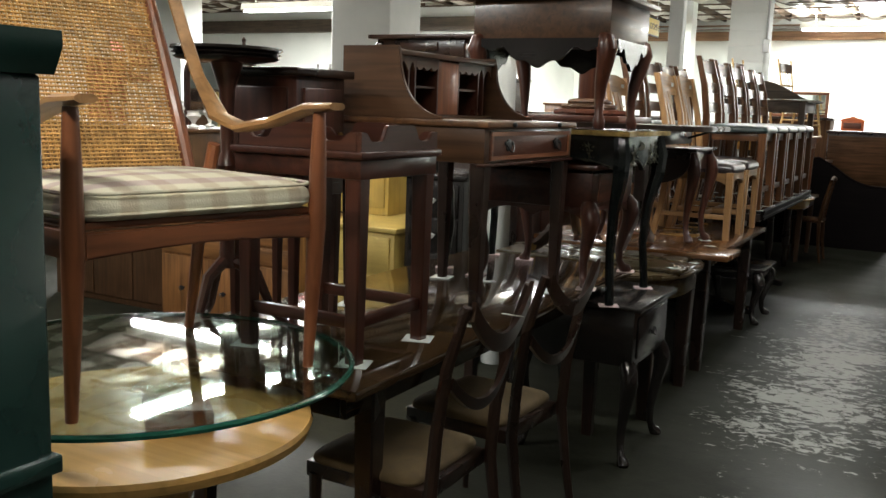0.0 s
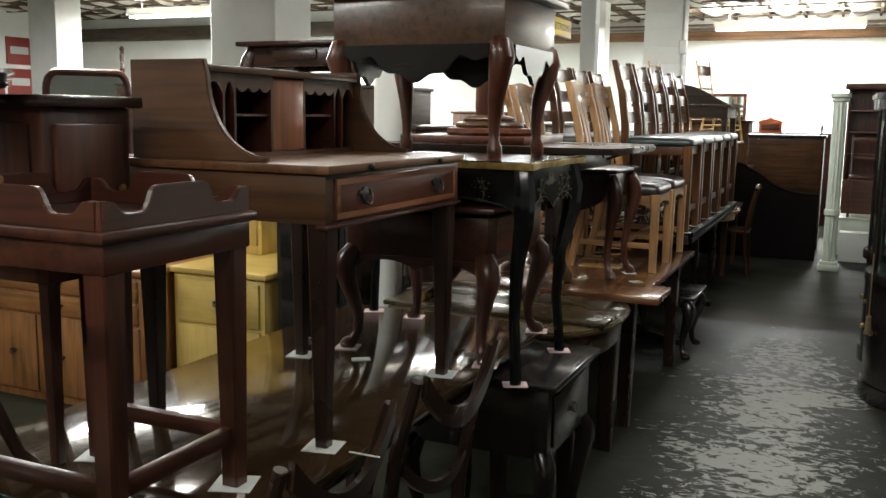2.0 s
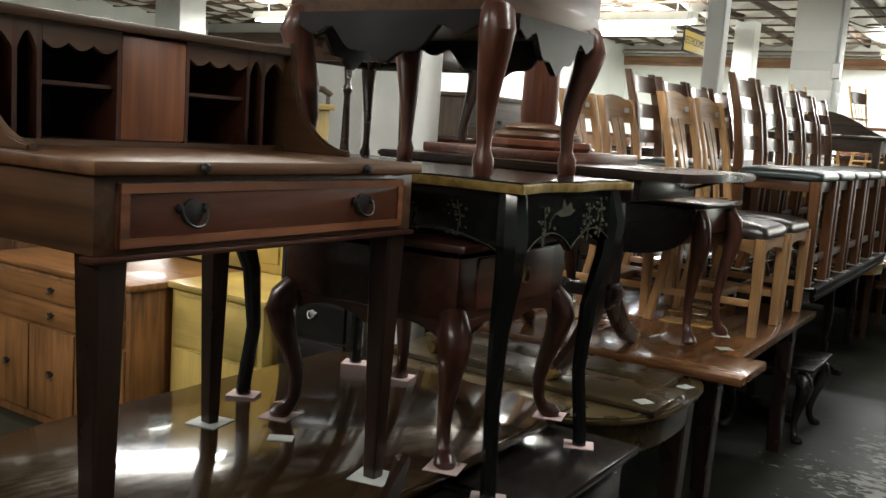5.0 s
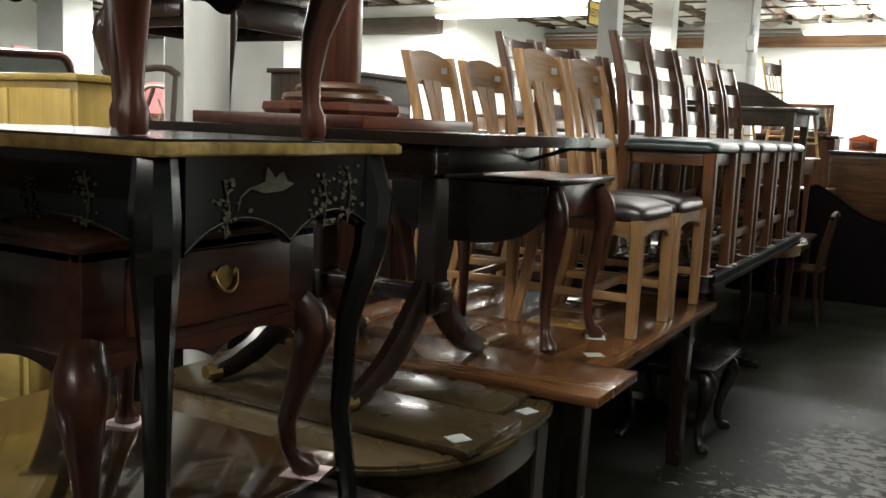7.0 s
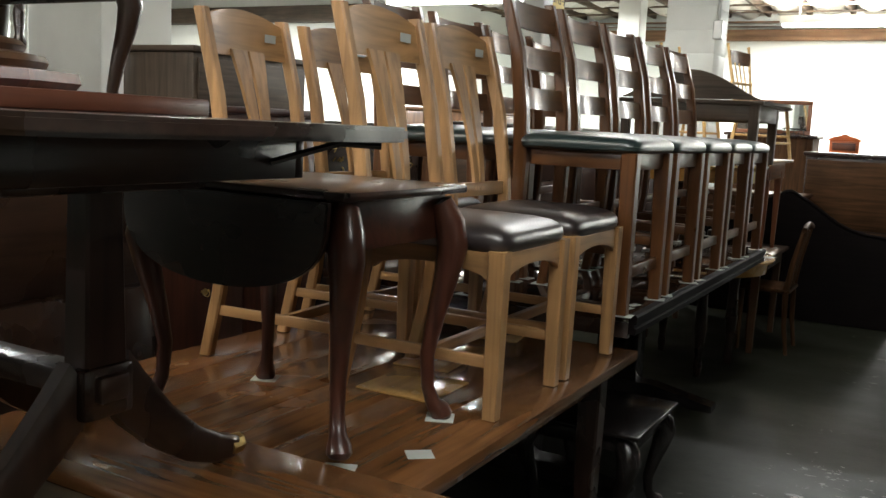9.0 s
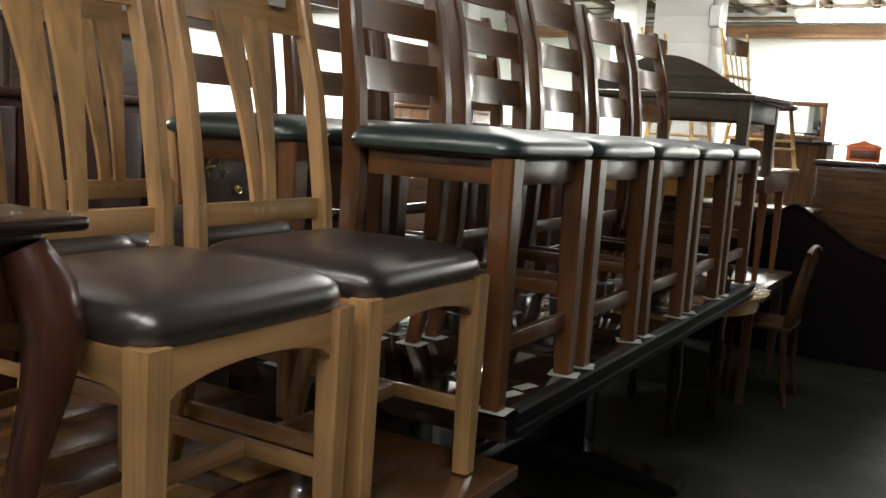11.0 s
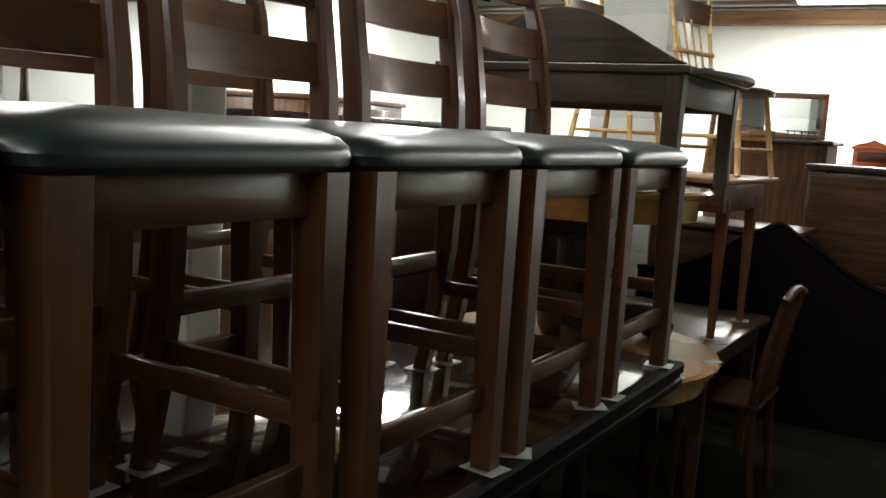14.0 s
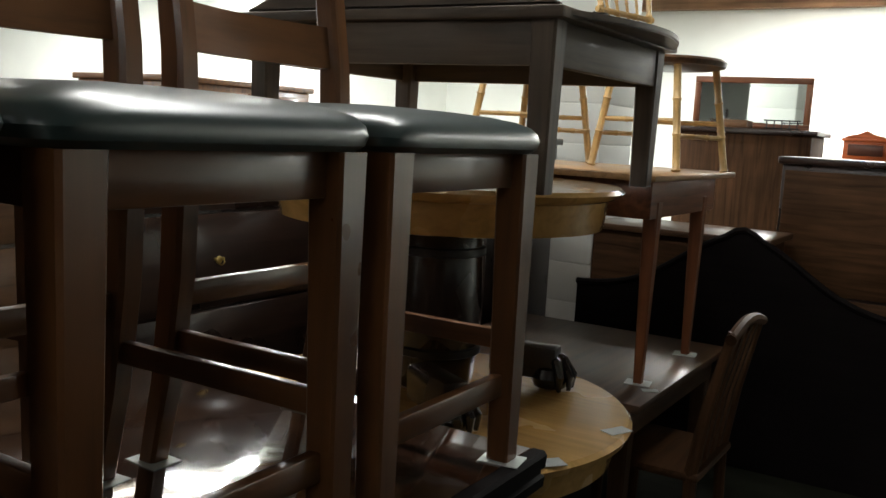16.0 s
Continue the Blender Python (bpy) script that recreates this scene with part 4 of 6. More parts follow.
def stool():
    """Counter stool, front towards +x; origin under the middle of the seat."""
    s = thing("counter_stool", (0, 0, 0), "dark brown wooden ladder-back stool with black-green leather seat", "stool", "counter stools on the trestle table")
    b = B()
    pillow(b, -0.215, 0.225, -0.247, 0.247, 0.546, 0.612)
    part("seat", b, LEATHER, s, "padded black-green leather seat")
    for x0, x1, y0, y1, k in ((0.17, 0.192, -0.175, 0.175, 1), (-0.2, -0.178, -0.175, 0.175, 1), (-0.17, 0.165, -0.2, -0.178, 0), (-0.17, 0.165, 0.178, 0.2, 0)):
        b = B()
        box(b, x0, x1, y0, y1, 0.488, 0.546, 0.003)
        part("apron", b, STOOLW[k], s)
    for y in (-0.195, 0.195):
        b = B()
        leg(b, (0.193, y, 0.002), (0.187, y, 0.546), (0.021, 0.021), (0.028, 0.028))
        part("front_leg", b, STOOLW[2], s)
        b = B()
        rows = [(-0.265, 0.002, 0.018, 0.02), (-0.235, 0.15, 0.021, 0.021), (-0.215, 0.32, 0.024, 0.022), (-0.21, 0.5, 0.026, 0.022), (-0.22, 0.68, 0.025, 0.021), (-0.248, 0.88, 0.023, 0.02), (-0.305, 1.085, 0.018, 0.018)]
        loft(b, [[(x + sx * wx, y + sy * wy, z) for sx, sy in ((1, -0.7), (1, 0.7), (0.7, 1), (-0.7, 1), (-1, 0.7), (-1, -0.7), (-0.7, -1), (0.7, -1))] for x, z, wx, wy in rows])
        part("back_post", b, STOOLW[2], s)
        b = B()
        box(b, -0.21, 0.175, y - 0.009, y + 0.009, 0.2, 0.235, 0.003)
        part("stretcher", b, STOOLW[0], s)
    for x, z in ((0.186, 0.12), (-0.222, 0.27)):
        b = B()
        box(b, x - 0.01, x + 0.01, -0.176, 0.176, z, z + 0.04, 0.003)
        part("stretcher", b, STOOLW[1], s)
    for z, h, x in ((0.682, 0.078, -0.222), (0.826, 0.08, -0.24), (0.972, 0.092, -0.275)):
        b = B()
        k = 10
        rings = []
        for i in range(k + 1):
            u = i / k * 2 - 1
            c = x - 0.028 * (1 - u * u)
            rings.append([(c - 0.009 - 0.012, u * 0.178, z + h), (c - 0.009, u * 0.178, z), (c + 0.009, u * 0.178, z), (c + 0.009 - 0.012, u * 0.178, z + h)])
        loft(b, rings)
        part("back_slat", b, STOOLW[1], s)
    return s


first = stool()
ys = [0.182 + 0.498 * i for i in range(5)]
first.matrix_basis = pose(-0.21, ys[0], RZ + 0.0015)
for i, y in enumerate(ys[1:]):
    copy_thing(first, pose(-0.21, y, RZ + 0.0015))
for i, y in enumerate(ys[:4]):
    copy_thing(first, pose(-0.78, y - 0.03, RZ + 0.0015, 0, 0, (2, -3, 1, 3)[i]))
for i, y in enumerate(ys):
    for s in (-0.195, 0.195):
        tag_card((-0.015, y + s, RZ), (8, 20, -12, 30, 5)[i] + 20 * s, 0.075, 0.06)
        tag_card((-0.475, y + s, RZ), 15 * s, 0.075, 0.06)
for y in ys[:4]:
    for s in (-0.195, 0.195):
        tag_card((-0.59, y - 0.03 + s, RZ), 30 * s, 0.075, 0.06)
for y in (0.12, 0.2):
    tag_card((-0.04, y, RZ), 75, 0.06, 0.03)

# ---- oak chairs on the farm table ----


def oak_chair():
    s = thing("dining_chair", (0, 0, 0), "light oak dining chair with slotted splat and dark leather seat", "chair", "oak chairs on the farm table")
    b = B()
    pillow(b, -0.2, 0.216, -0.212, 0.212, 0.418, 0.497)
    part("seat", b, LEATHERB, s, "dark brown leather seat pad")

    def arch(lo, hi):
        return [(lo, 0.42), (hi, 0.42)] + [(hi + (lo - hi) * i / 16, 0.345 + 0.035 * math.sin(math.pi * i / 16) ** 0.5) for i in range(17)]
    for x in (0.185, -0.21):
        b = B()
        prism(b, arch(-0.17, 0.17), "x", x, x + 0.022, 0.002)
        part("apron", b, OAK[1], s)
    for y in (-0.205, 0.183):
        b = B()
        prism(b, arch(-0.17, 0.175), "y", y, y + 0.022, 0.002)
        part("apron", b, OAK[0], s)
    for y in (-0.193, 0.193):
        b = B()
        leg(b, (0.196, y, 0.002), (0.196, y, 0.425), (0.018, 0.018), (0.023, 0.023))
        part("front_leg", b, OAK[2], s)
        b = B()
        rows = [(-0.27, 0.002), (-0.225, 0.2), (-0.2, 0.4), (-0.21, 0.55), (-0.245, 0.78), (-0.31, 1.03)]
        loft(b, [[(x + sx * 0.02, y + sy * 0.016, z) for sx, sy in ((1, -0.7), (1, 0.7), (0.7, 1), (-0.7, 1), (-1, 0.7), (-1, -0.7), (-0.7, -1), (0.7, -1))] for x, z in rows])
        part("back_post", b, OAK[2], s)
        b = B()
        box(b, -0.22, 0.18, y - 0.008, y + 0.008, 0.13, 0.16, 0.003)
        part("stretcher", b, OAK[0], s)
    b = B()
    box(b, 0.0, 0.02, -0.184, 0.184, 0.13, 0.16, 0.003)
    part("stretcher", b, OAK[1], s)
    b = B()
    k, rings = 14, []
    for i in range(k + 1):
        u = i / k * 2 - 1
        c, zt = -0.295 - 0.02 * (1 - u * u), 1.01 + 0.035 * (1 - u * u)
        rings.append([(c - 0.024, u * 0.178, zt), (c, u * 0.178, 0.9), (c + 0.018, u * 0.178, 0.9), (c - 0.006, u * 0.178, zt)])
    loft(b, rings)
    part("crest_rail", b, OAK[1], s)
    b = B()
    box(b, -0.2895, -0.288, 0.08, 0.135, 0.955, 0.98)
    lab = part("price_label", b, CARD, s, "small white price label")
    b = B()
    box(b, -0.225, -0.205, -0.178, 0.178, 0.5, 0.545, 0.003)
    part("lower_rail", b, OAK[1], s)

    def back_x(z):
        return -0.215 - 0.085 * ((z - 0.52) / 0.4) ** 1.4
    for sgn in (-1, 1):
        b, rings = B(), []
        for i in range(11):
            z = 0.52 + 0.4 * i / 10
            f = i / 10
            inner, outer = 0.005 + 0.004 * math.sin(f * math.pi), 0.034 + 0.045 * f ** 1.5
            x = back_x(z)
            rings.append([(x, sgn * inner, z), (x, sgn * outer, z), (x + 0.011, sgn * outer, z), (x + 0.011, sgn * inner, z)])
        loft(b, rings)
        part("splat", b, OAK[2], s)
    return s


first = oak_chair()
first.matrix_basis = pose(-0.225, -0.775, FZ + 0.0005)
copy_thing(first, pose(-0.225, -0.305, FZ + 0.0005))
copy_thing(first, pose(-0.74, -0.74, FZ + 0.0005, 0, 0, 3))
copy_thing(first, pose(-0.74, -0.27, FZ + 0.0005, 0, 0, -2))
tag_card((-0.05, -1.28, FZ), 40, 0.06, 0.05)
b = B()
box(b, -0.45, -0.22, -0.95, -0.72, FZ + 0.001, FZ + 0.006, 0.001)
tagged(part("wood_sample", b, MAPLE[1]), "flat square of pale bare wood lying on the table", "board", "bare wood squares")
for y, turn in ((-0.6, 6), (-0.37, -4), (-0.13, 9)):
    b = B()
    box(b, -0.09, 0.09, -0.07, 0.07, 0, 0.005, 0.001)
    sample = part("wood_sample", b, MAPLE[1])
    sample.matrix_basis = pose(-0.42, y, FZ + 0.001, 0, 0, turn)
    tagged(sample, "flat square of pale bare wood lying on the table", "board", "bare wood squares")

# small black stool-table on the floor
t = thing("small_table", (0, 0, 0), "small black table with cabriole legs on the floor", "table")
b = B()
box(b, -0.42, 0.06, 0.06, 0.58, 0.4, 0.42, 0.006)
part("tabletop", b, BLACKW[1], t)
b = B()
box(b, -0.39, 0.03, 0.09, 0.55, 0.34, 0.4, 0.003)
part("apron", b, BLACKW[1], t)
for x, dx in ((-0.36, -1), (-0.01, 1)):
    for y, dy in ((0.12, -1), (0.52, 1)):
        b = B()
        cabriole(b, x, y, 0, 0.38, dx * 0.8, dy * 0.8, 1.25)
        part("leg", b, BLACKW[2], t)

# side chairs pushed under the long table, backs to the aisle


def tucked_chair():
    s = thing("side_chair", (0, 0, 0), "brown wooden side chair with curved back and cream seat", "chair", "chairs pushed under the long table")
    b = B()
    pillow(b, -0.42, -0.04, -0.21, 0.21, 0.43, 0.485)
    part("seat", b, CREAM, s, "worn cream upholstered seat")
    b = B()
    box(b, -0.43, -0.02, -0.2, 0.2, 0.385, 0.435, 0.006)
    part("seat_frame", b, DARK[1], s)
    for y in (-0.19, 0.19):
        b = B()
        rows = [(0.07, 0), (0.03, 0.2), (0.0, 0.42), (0.012, 0.6), (0.045, 0.8), (0.1, 0.98)]
        tube(b, [(x, y * (1 + 0.06 * (z > 0.7)), z) for x, z in rows], [0.014, 0.017, 0.021, 0.02, 0.018, 0.014], 8)
        part("back_post", b, DARK[2], s)
        b = B()
        tube(b, [(-0.4, y, 0), (-0.4, y, 0.2), (-0.4, y, 0.4)], [0.012, 0.016, 0.02], 8)
        part("front_leg", b, DARK[2], s)
    for z, h, dip in ((0.88, 0.055, 0.06), (0.68, 0.035, 0.04)):
        b, rings = B(), []
        for i in range(15):
            u = i / 14 * 2 - 1
            zz = z - dip * (1 - u * u) + 0.06 * u * u
            x = 0.06 + (zz - 0.8) * 0.3 + 0.04 * (1 - u * u)
            rings.append([(x, u * 0.19, zz), (x + 0.014, u * 0.19, zz), (x + 0.02, u * 0.19, zz + h), (x + 0.006, u * 0.19, zz + h)])
        loft(b, rings)
        part("back_rail", b, DARK[1], s)
    return s


first = tucked_chair()
first.matrix_basis = pose(-0.03, -4.45, 0)
copy_thing(first, pose(-0.03, -3.88, 0, 0, 0, -4))
tag_card((0.07, -4.36, 0.905), 90, 0.005, 0.07)

# ---- round glass table with armchair ----
GZ, GX, GY = 0.89, -0.47, -5.28
t = thing("glass_table", (GX, GY, 0), "round glass-topped table on a light maple round base", "table")
b = B()
lathe(b, [(0.48, GZ - 0.014), (0.5, GZ - 0.011), (0.503, GZ - 0.006), (0.498, GZ), (0.001, GZ)], n=72)
part("glass_top", b, glass_mat("green_edge_glass", (0.86, 0.95, 0.9)), t, "clear round glass top with green edge")
b = B()
lathe(b, [(0.495, GZ - 0.0135), (0.5045, GZ - 0.011), (0.506, GZ - 0.004), (0.4985, GZ + 0.0006), (0.494, GZ + 0.0004)], n=72)
bmesh.ops.delete(b, geom=[f for f in b.faces if len(f.verts) > 4], context="FACES_ONLY")
part("rim", b, GLASSEDGE, t, "dark green polished rim")
b = B()
lathe(b, [(0.40, 0.675), (0.43, 0.69), (0.435, 0.71), (0.43, 0.722), (0.001, 0.722)], (-0.08, 0.06, 0), 64)
part("round_base", b, MAPLE[0], t, "light maple round lower top")
b = B()
prism(b, [(-0.08, 0.08), (0.04, -0.02), (0.16, 0.08), (0.04, 0.18)], "z", 0.723, 0.775, 0.004)
part("block", b, TEAK[0], t, "brown wooden centre block")
b = B()
box(b, -0.01, 0.09, 0.03, 0.13, 0.7755, GZ - 0.0145, 0.004)
part("glass_spacer", b, GLASS, t, "clear glass spacer block")
b = B()
lathe(b, [(0.24, 0), (0.25, 0.03), (0.12, 0.08), (0.09, 0.4), (0.2, 0.675)], (-0.08, 0.06, 0), 32)
part("pedestal", b, MAPLE[2], t)
t = thing("candle_holder", (GX - 0.16, GY + 0.24, 0.7225), "clear glass candle holder with a white candle", "candle")
b = B()
lathe(b, [(0.04, 0), (0.042, 0.01), (0.02, 0.02), (0.018, 0.04), (0.03, 0.05), (0.014, 0.055)], n=20)
part("holder", b, GLASS, t)
b = B()
lathe(b, [(0.011, 0.055), (0.011, 0.14), (0.002, 0.145)], n=12)
part("candle", b, PORCELAIN, t)

t = thing("armchair", (0, 0, 0), "teak armchair with woven cane back and plaid cushion", "armchair")
AZ = GZ + 0.001
YL, YR = -5.66, -5.09
for y in (YL, YR):
    b = B()
    rows = [(-0.12, AZ, 0.012), (-0.105, AZ + 0.2, 0.018), (-0.095, AZ + 0.34, 0.022), (-0.092, AZ + 0.48, 0.019), (-0.09, AZ + 0.59, 0.014)]
    tube(b, [(x, y, z) for x, z, r in rows], [r for x, z, r in rows], 12)
    part("front_leg", b, TEAK[2], t)
    b = B()
    ax, sg = [(-0.03, AZ + 0.605), (-0.12, AZ + 0.6), (-0.25, AZ + 0.565), (-0.38, AZ + 0.545), (-0.48, AZ + 0.57), (-0.57, AZ + 0.66), (-0.64, AZ + 0.78), (-0.7, AZ + 0.9)], (1 if y == YR else -1)
    rings = []
    for i, (x, z) in enumerate(ax):
        w, h = (0.022, 0.008) if i == 0 else ((0.03, 0.011) if i < 5 else (0.016, 0.018))
        rings.append([(x + (0.4 * h if sy * sz > 0 else -0.4 * h) * (i > 4), y + sy * w, z + sz * h) for sy, sz in ((1, 0.4), (0.6, 1), (-0.6, 1), (-1, 0.4), (-1, -0.4), (-0.6, -1), (0.6, -1), (1, -0.4))])
    loft(b, rings)
    part("arm", b, OAK[0], t, "curved honey-coloured wooden arm")
    b = B()
    tube(b, [(-0.62, y * 0.99 - 0.053, AZ), (-0.56, y * 0.99 - 0.053, AZ + 0.3), (-0.5, y, AZ + 0.5)], [0.012, 0.018, 0.016], 10)
    part("back_leg", b, TEAK[2], t)
    b = B()
    box(b, -0.56, -0.11, y - 0.012, y + 0.012, AZ + 0.312, AZ + 0.366, 0.005)
    part("side_rail", b, TEAK[0], t)
b = B()
pts = [(YL + 0.02, AZ + 0.362), (YR - 0.02, AZ + 0.362)] + [(YR - 0.02 + (YL - YR + 0.04) * i / 16, AZ + 0.31 + 0.012 * math.sin(math.pi * i / 16)) for i in range(17)]
prism(b, pts, "x", -0.115, -0.09, 0.004)
part("front_rail", b, TEAK[1], t)
b = B()
box(b, -0.55, -0.1, YL + 0.015, YR - 0.015, AZ + 0.365, AZ + 0.379, 0.004)
part("seat_deck", b, TEAK[1], t)
b = B()
pillow(b, -0.58, -0.08, YL - 0.005, YR + 0.005, AZ + 0.38, AZ + 0.455)
cush = part("cushion", b, PLAID, t, "plaid cream cotton seat cushion with piping")
b = B()
for z in (AZ + 0.392, AZ + 0.432):
    pts = []
    for i in range(49):
        a = 2 * math.pi * i / 48
        c, s = math.cos(a), math.sin(a)
        pts.append((-0.33 + 0.251 * math.copysign(abs(c) ** 0.28, c), (YL + YR) / 2 + 0.291 * math.copysign(abs(s) ** 0.28, s), z))
    tube(b, pts, 0.004, 6)
part("piping", b, PLAID, cush)
# cane back in a frame
back = lambda v: (-0.56 - 0.2 * v - 0.03 * v * v, AZ + 0.36 + 0.55 * v)
for y in (YL + 0.02, YR - 0.02):
    b = B()
    tube(b, [(back(v)[0], y, back(v)[1]) for v in (-0.1, 0.25, 0.5, 0.75, 1.02)], [0.016, 0.018, 0.018, 0.017, 0.015], 10)
    part("back_post", b, TEAK[2], t)
b = B()
tube(b, [(back(1)[0] - 0.02 * (1 - u * u), YL + (YR - YL) * (u + 1) / 2, back(1)[1] + 0.025 * (1 - u * u)) for u in (-1.03, -0.6, -0.2, 0.2, 0.6, 1.03)], [0.015, 0.02, 0.022, 0.022, 0.02, 0.015], 10)
part("top_rail", b, MAHOG[1], t, "dark brown curved crest rail")
b = B()
for i in range(64):
    y = YL + 0.035 + (YR - YL - 0.07) * i / 63
    tube(b, [(back(v)[0] + 0.002 * (-1) ** i, y, back(v)[1]) for v in (0, 0.33, 0.66, 1)], 0.0022, 4)
for j in range(58):
    v = 0.02 + 0.96 * j / 57
    x, z = back(v)
    tube(b, [(x + 0.002 * (-1) ** j, YL + 0.03, z), (x + 0.002 * (-1) ** (j + 1), YR - 0.03, z)], 0.0034, 4)
part("cane_weave", b, CANE, t, "golden woven cane panel")

PIV = Vector((-0.12, -5.09, 0))
t.matrix_basis = Matrix.Translation(PIV) @ pose(0, 0, 0, 0, 0, -13) @ Matrix.Translation(-PIV)

# dark green cabinet at the aisle
t = thing("green_cabinet", (0, 0, 0), "tall dark green painted cabinet with molded top", "cabinet")
b = B()
box(b, -0.75, -0.06, -6.35, -5.83, 0.06, 1.53, 0.006)
part("body", b, GREEN, t)
b = B()
prism(b, [(-0.76, 1.53), (-0.05, 1.53), (-0.04, 1.55), (-0.03, 1.57), (-0.03, 1.595), (-0.78, 1.595)], "y", -6.37, -5.81, 0.004)
part("top", b, GREEN, t)
b = B()
box(b, -0.76, -0.05, -6.36, -5.82, 0.0, 0.1, 0.005)
part("plinth", b, GREEN, t)
b = B()
box(b, -0.76, -0.048, -6.36, -5.82, 0.9, 0.93, 0.004)
part("molding", b, GREEN, t)

# night stand and tripod stand behind the tray table
t = thing("night_stand", (0, 0, 0), "dark mahogany night stand with panelled sides on slender legs", "night stand")
b = B()
box(b, -0.95, -0.66, -4.46, -4.2, 1.2, 1.585, 0.005)
part("body", b, MAHOG[2], t)
b = B()
box(b, -0.975, -0.635, -4.485, -4.175, 1.585, 1.612, 0.006)
part("top", b, DARK[0], t)
b = B()
box(b, -0.92, -0.69, -4.472, -4.46, 1.24, 1.55, 0.004)
part("side_panel", b, MAHOG[2], t)
b = B()
box(b, -0.66, -0.648, -4.43, -4.23, 1.24, 1.55, 0.004)
d = part("door", b, MAHOG[2], t)
b = B()
lathe(b, [(0.001, 0), (0.008, 0.003), (0.01, 0.012), (0.001, 0.018)], n=10)
kb = part("knob", b, BRASS, d)
kb.matrix_basis = pose(-0.648, -4.25, 1.4, 0, 90, 0)
for x in (-0.93, -0.68):
    for y in (-4.44, -4.22):
        b = B()
        leg(b, (x, y, TA + 0.0005), (x, y, 1.2), (0.012, 0.012), (0.017, 0.017))
        part("leg", b, MAHOG[2], t)
t = thing("tripod_stand", (-0.8, -4.62, TA + 0.0005), "dark round tripod stand with ringed rim and turned stem", "stand")
b = B()
lathe(b, [(0.1, 0.83), (0.15, 0.838), (0.16, 0.845), (0.15, 0.85), (0.165, 0.856), (0.155, 0.862), (0.17, 0.868), (0.165, 0.876), (0.001, 0.872)], n=40)
part("top", b, BLACKW[0], t)
b = B()
lathe(b, [(0.03, 0.2), (0.022, 0.25), (0.03, 0.4), (0.018, 0.48), (0.034, 0.52), (0.018, 0.56), (0.024, 0.75), (0.05, 0.83)], n=18)
part("stem", b, MAHOG[2], t)
for k in range(3):
    a = 0.6 + k * 2.094
    b = B()
    tube(b, [(0.02 * math.cos(a), 0.02 * math.sin(a), 0.22), (0.09 * math.cos(a), 0.09 * math.sin(a), 0.18), (0.14 * math.cos(a), 0.14 * math.sin(a), 0.06), (0.19 * math.cos(a), 0.19 * math.sin(a), 0.013)], [0.02, 0.018, 0.014, 0.013], 8)
    part("leg", b, MAHOG[2], t)

# ---- far end of the row ----
t = thing("round_table", (-0.52, 2.9, 0), "pale maple round table with rounded apron", "table")
b = B()
lathe(b, [(0.44, 0.64), (0.49, 0.648), (0.5, 0.7), (0.505, 0.715), (0.53, 0.72), (0.535, 0.735), (0.525, 0.745), (0.001, 0.745)], n=64)
part("tabletop", b, MAPLE[0], t)
for a in (0.6, 2.2, 3.7, 5.3):
    b = B()
    lathe(b, [(0.02, 0), (0.03, 0.06), (0.022, 0.12), (0.04, 0.3), (0.03, 0.5), (0.045, 0.66)], (0.33 * math.cos(a), 0.33 * math.sin(a), 0), 14)
    part("leg", b, DARK[2], t, "dark turned leg")
tag_card((-0.06, 2.68, 0.7455), 50, 0.07, 0.045)
tag_card((-0.02, 2.98, 0.7455), 65, 0.07, 0.04)


def paw_foot(at, turn):
    s = thing("claw_ornament", at, "dark carved claw ornament lying on the round table", "ornament", "carved claws on the round table", turn)
    b = B()
    lathe(b, [(0.02, 0), (0.045, 0.01), (0.055, 0.035), (0.045, 0.06), (0.02, 0.075)], n=16)
    part("ball", b, BLACKW[0], s)
    for k in range(4):
        a = -0.9 + 0.6 * k
        b = B()
        tube(b, [(0.0, 0, 0.085), (0.035 * math.cos(a), 0.035 * math.sin(a), 0.08), (0.062 * math.cos(a), 0.062 * math.sin(a), 0.045), (0.06 * math.cos(a), 0.06 * math.sin(a), 0.008)], [0.02, 0.016, 0.012, 0.006], 8)
        part("claw", b, BLACKW[0], s)
    b = B()
    box(b, -0.17, 0.02, -0.035, 0.035, 0.03, 0.12, 0.01)
    part("arm", b, DARK[0], s)


paw_foot((-0.3, 3.2, 0.7455), 10)
paw_foot((-0.33, 2.72, 0.7455), -30)

# barrel pedestal table, pale round top
t = thing("barrel_table", (-0.58, 3.04, 0.7455), "pale round table top on a dark banded barrel pedestal", "table")
b = B()
lathe(b, [(0.1, 0), (0.11, 0.02), (0.125, 0.2), (0.115, 0.44), (0.1, 0.47)], n=28)
br = part("barrel", b, DARK[2], t)
for z in (0.09, 0.36):
    b = B()
    lathe(b, [(0.118, z), (0.126, z + 0.004), (0.126, z + 0.022), (0.118, z + 0.026)], n=28)
    part("band", b, IRON, br)
b = B()
lathe(b, [(0.4, 0.45), (0.43, 0.455), (0.44, 0.53), (0.47, 0.54), (0.48, 0.553), (0.47, 0.563), (0.001, 0.563)], n=56)
part("tabletop", b, MAPLE[0], t)

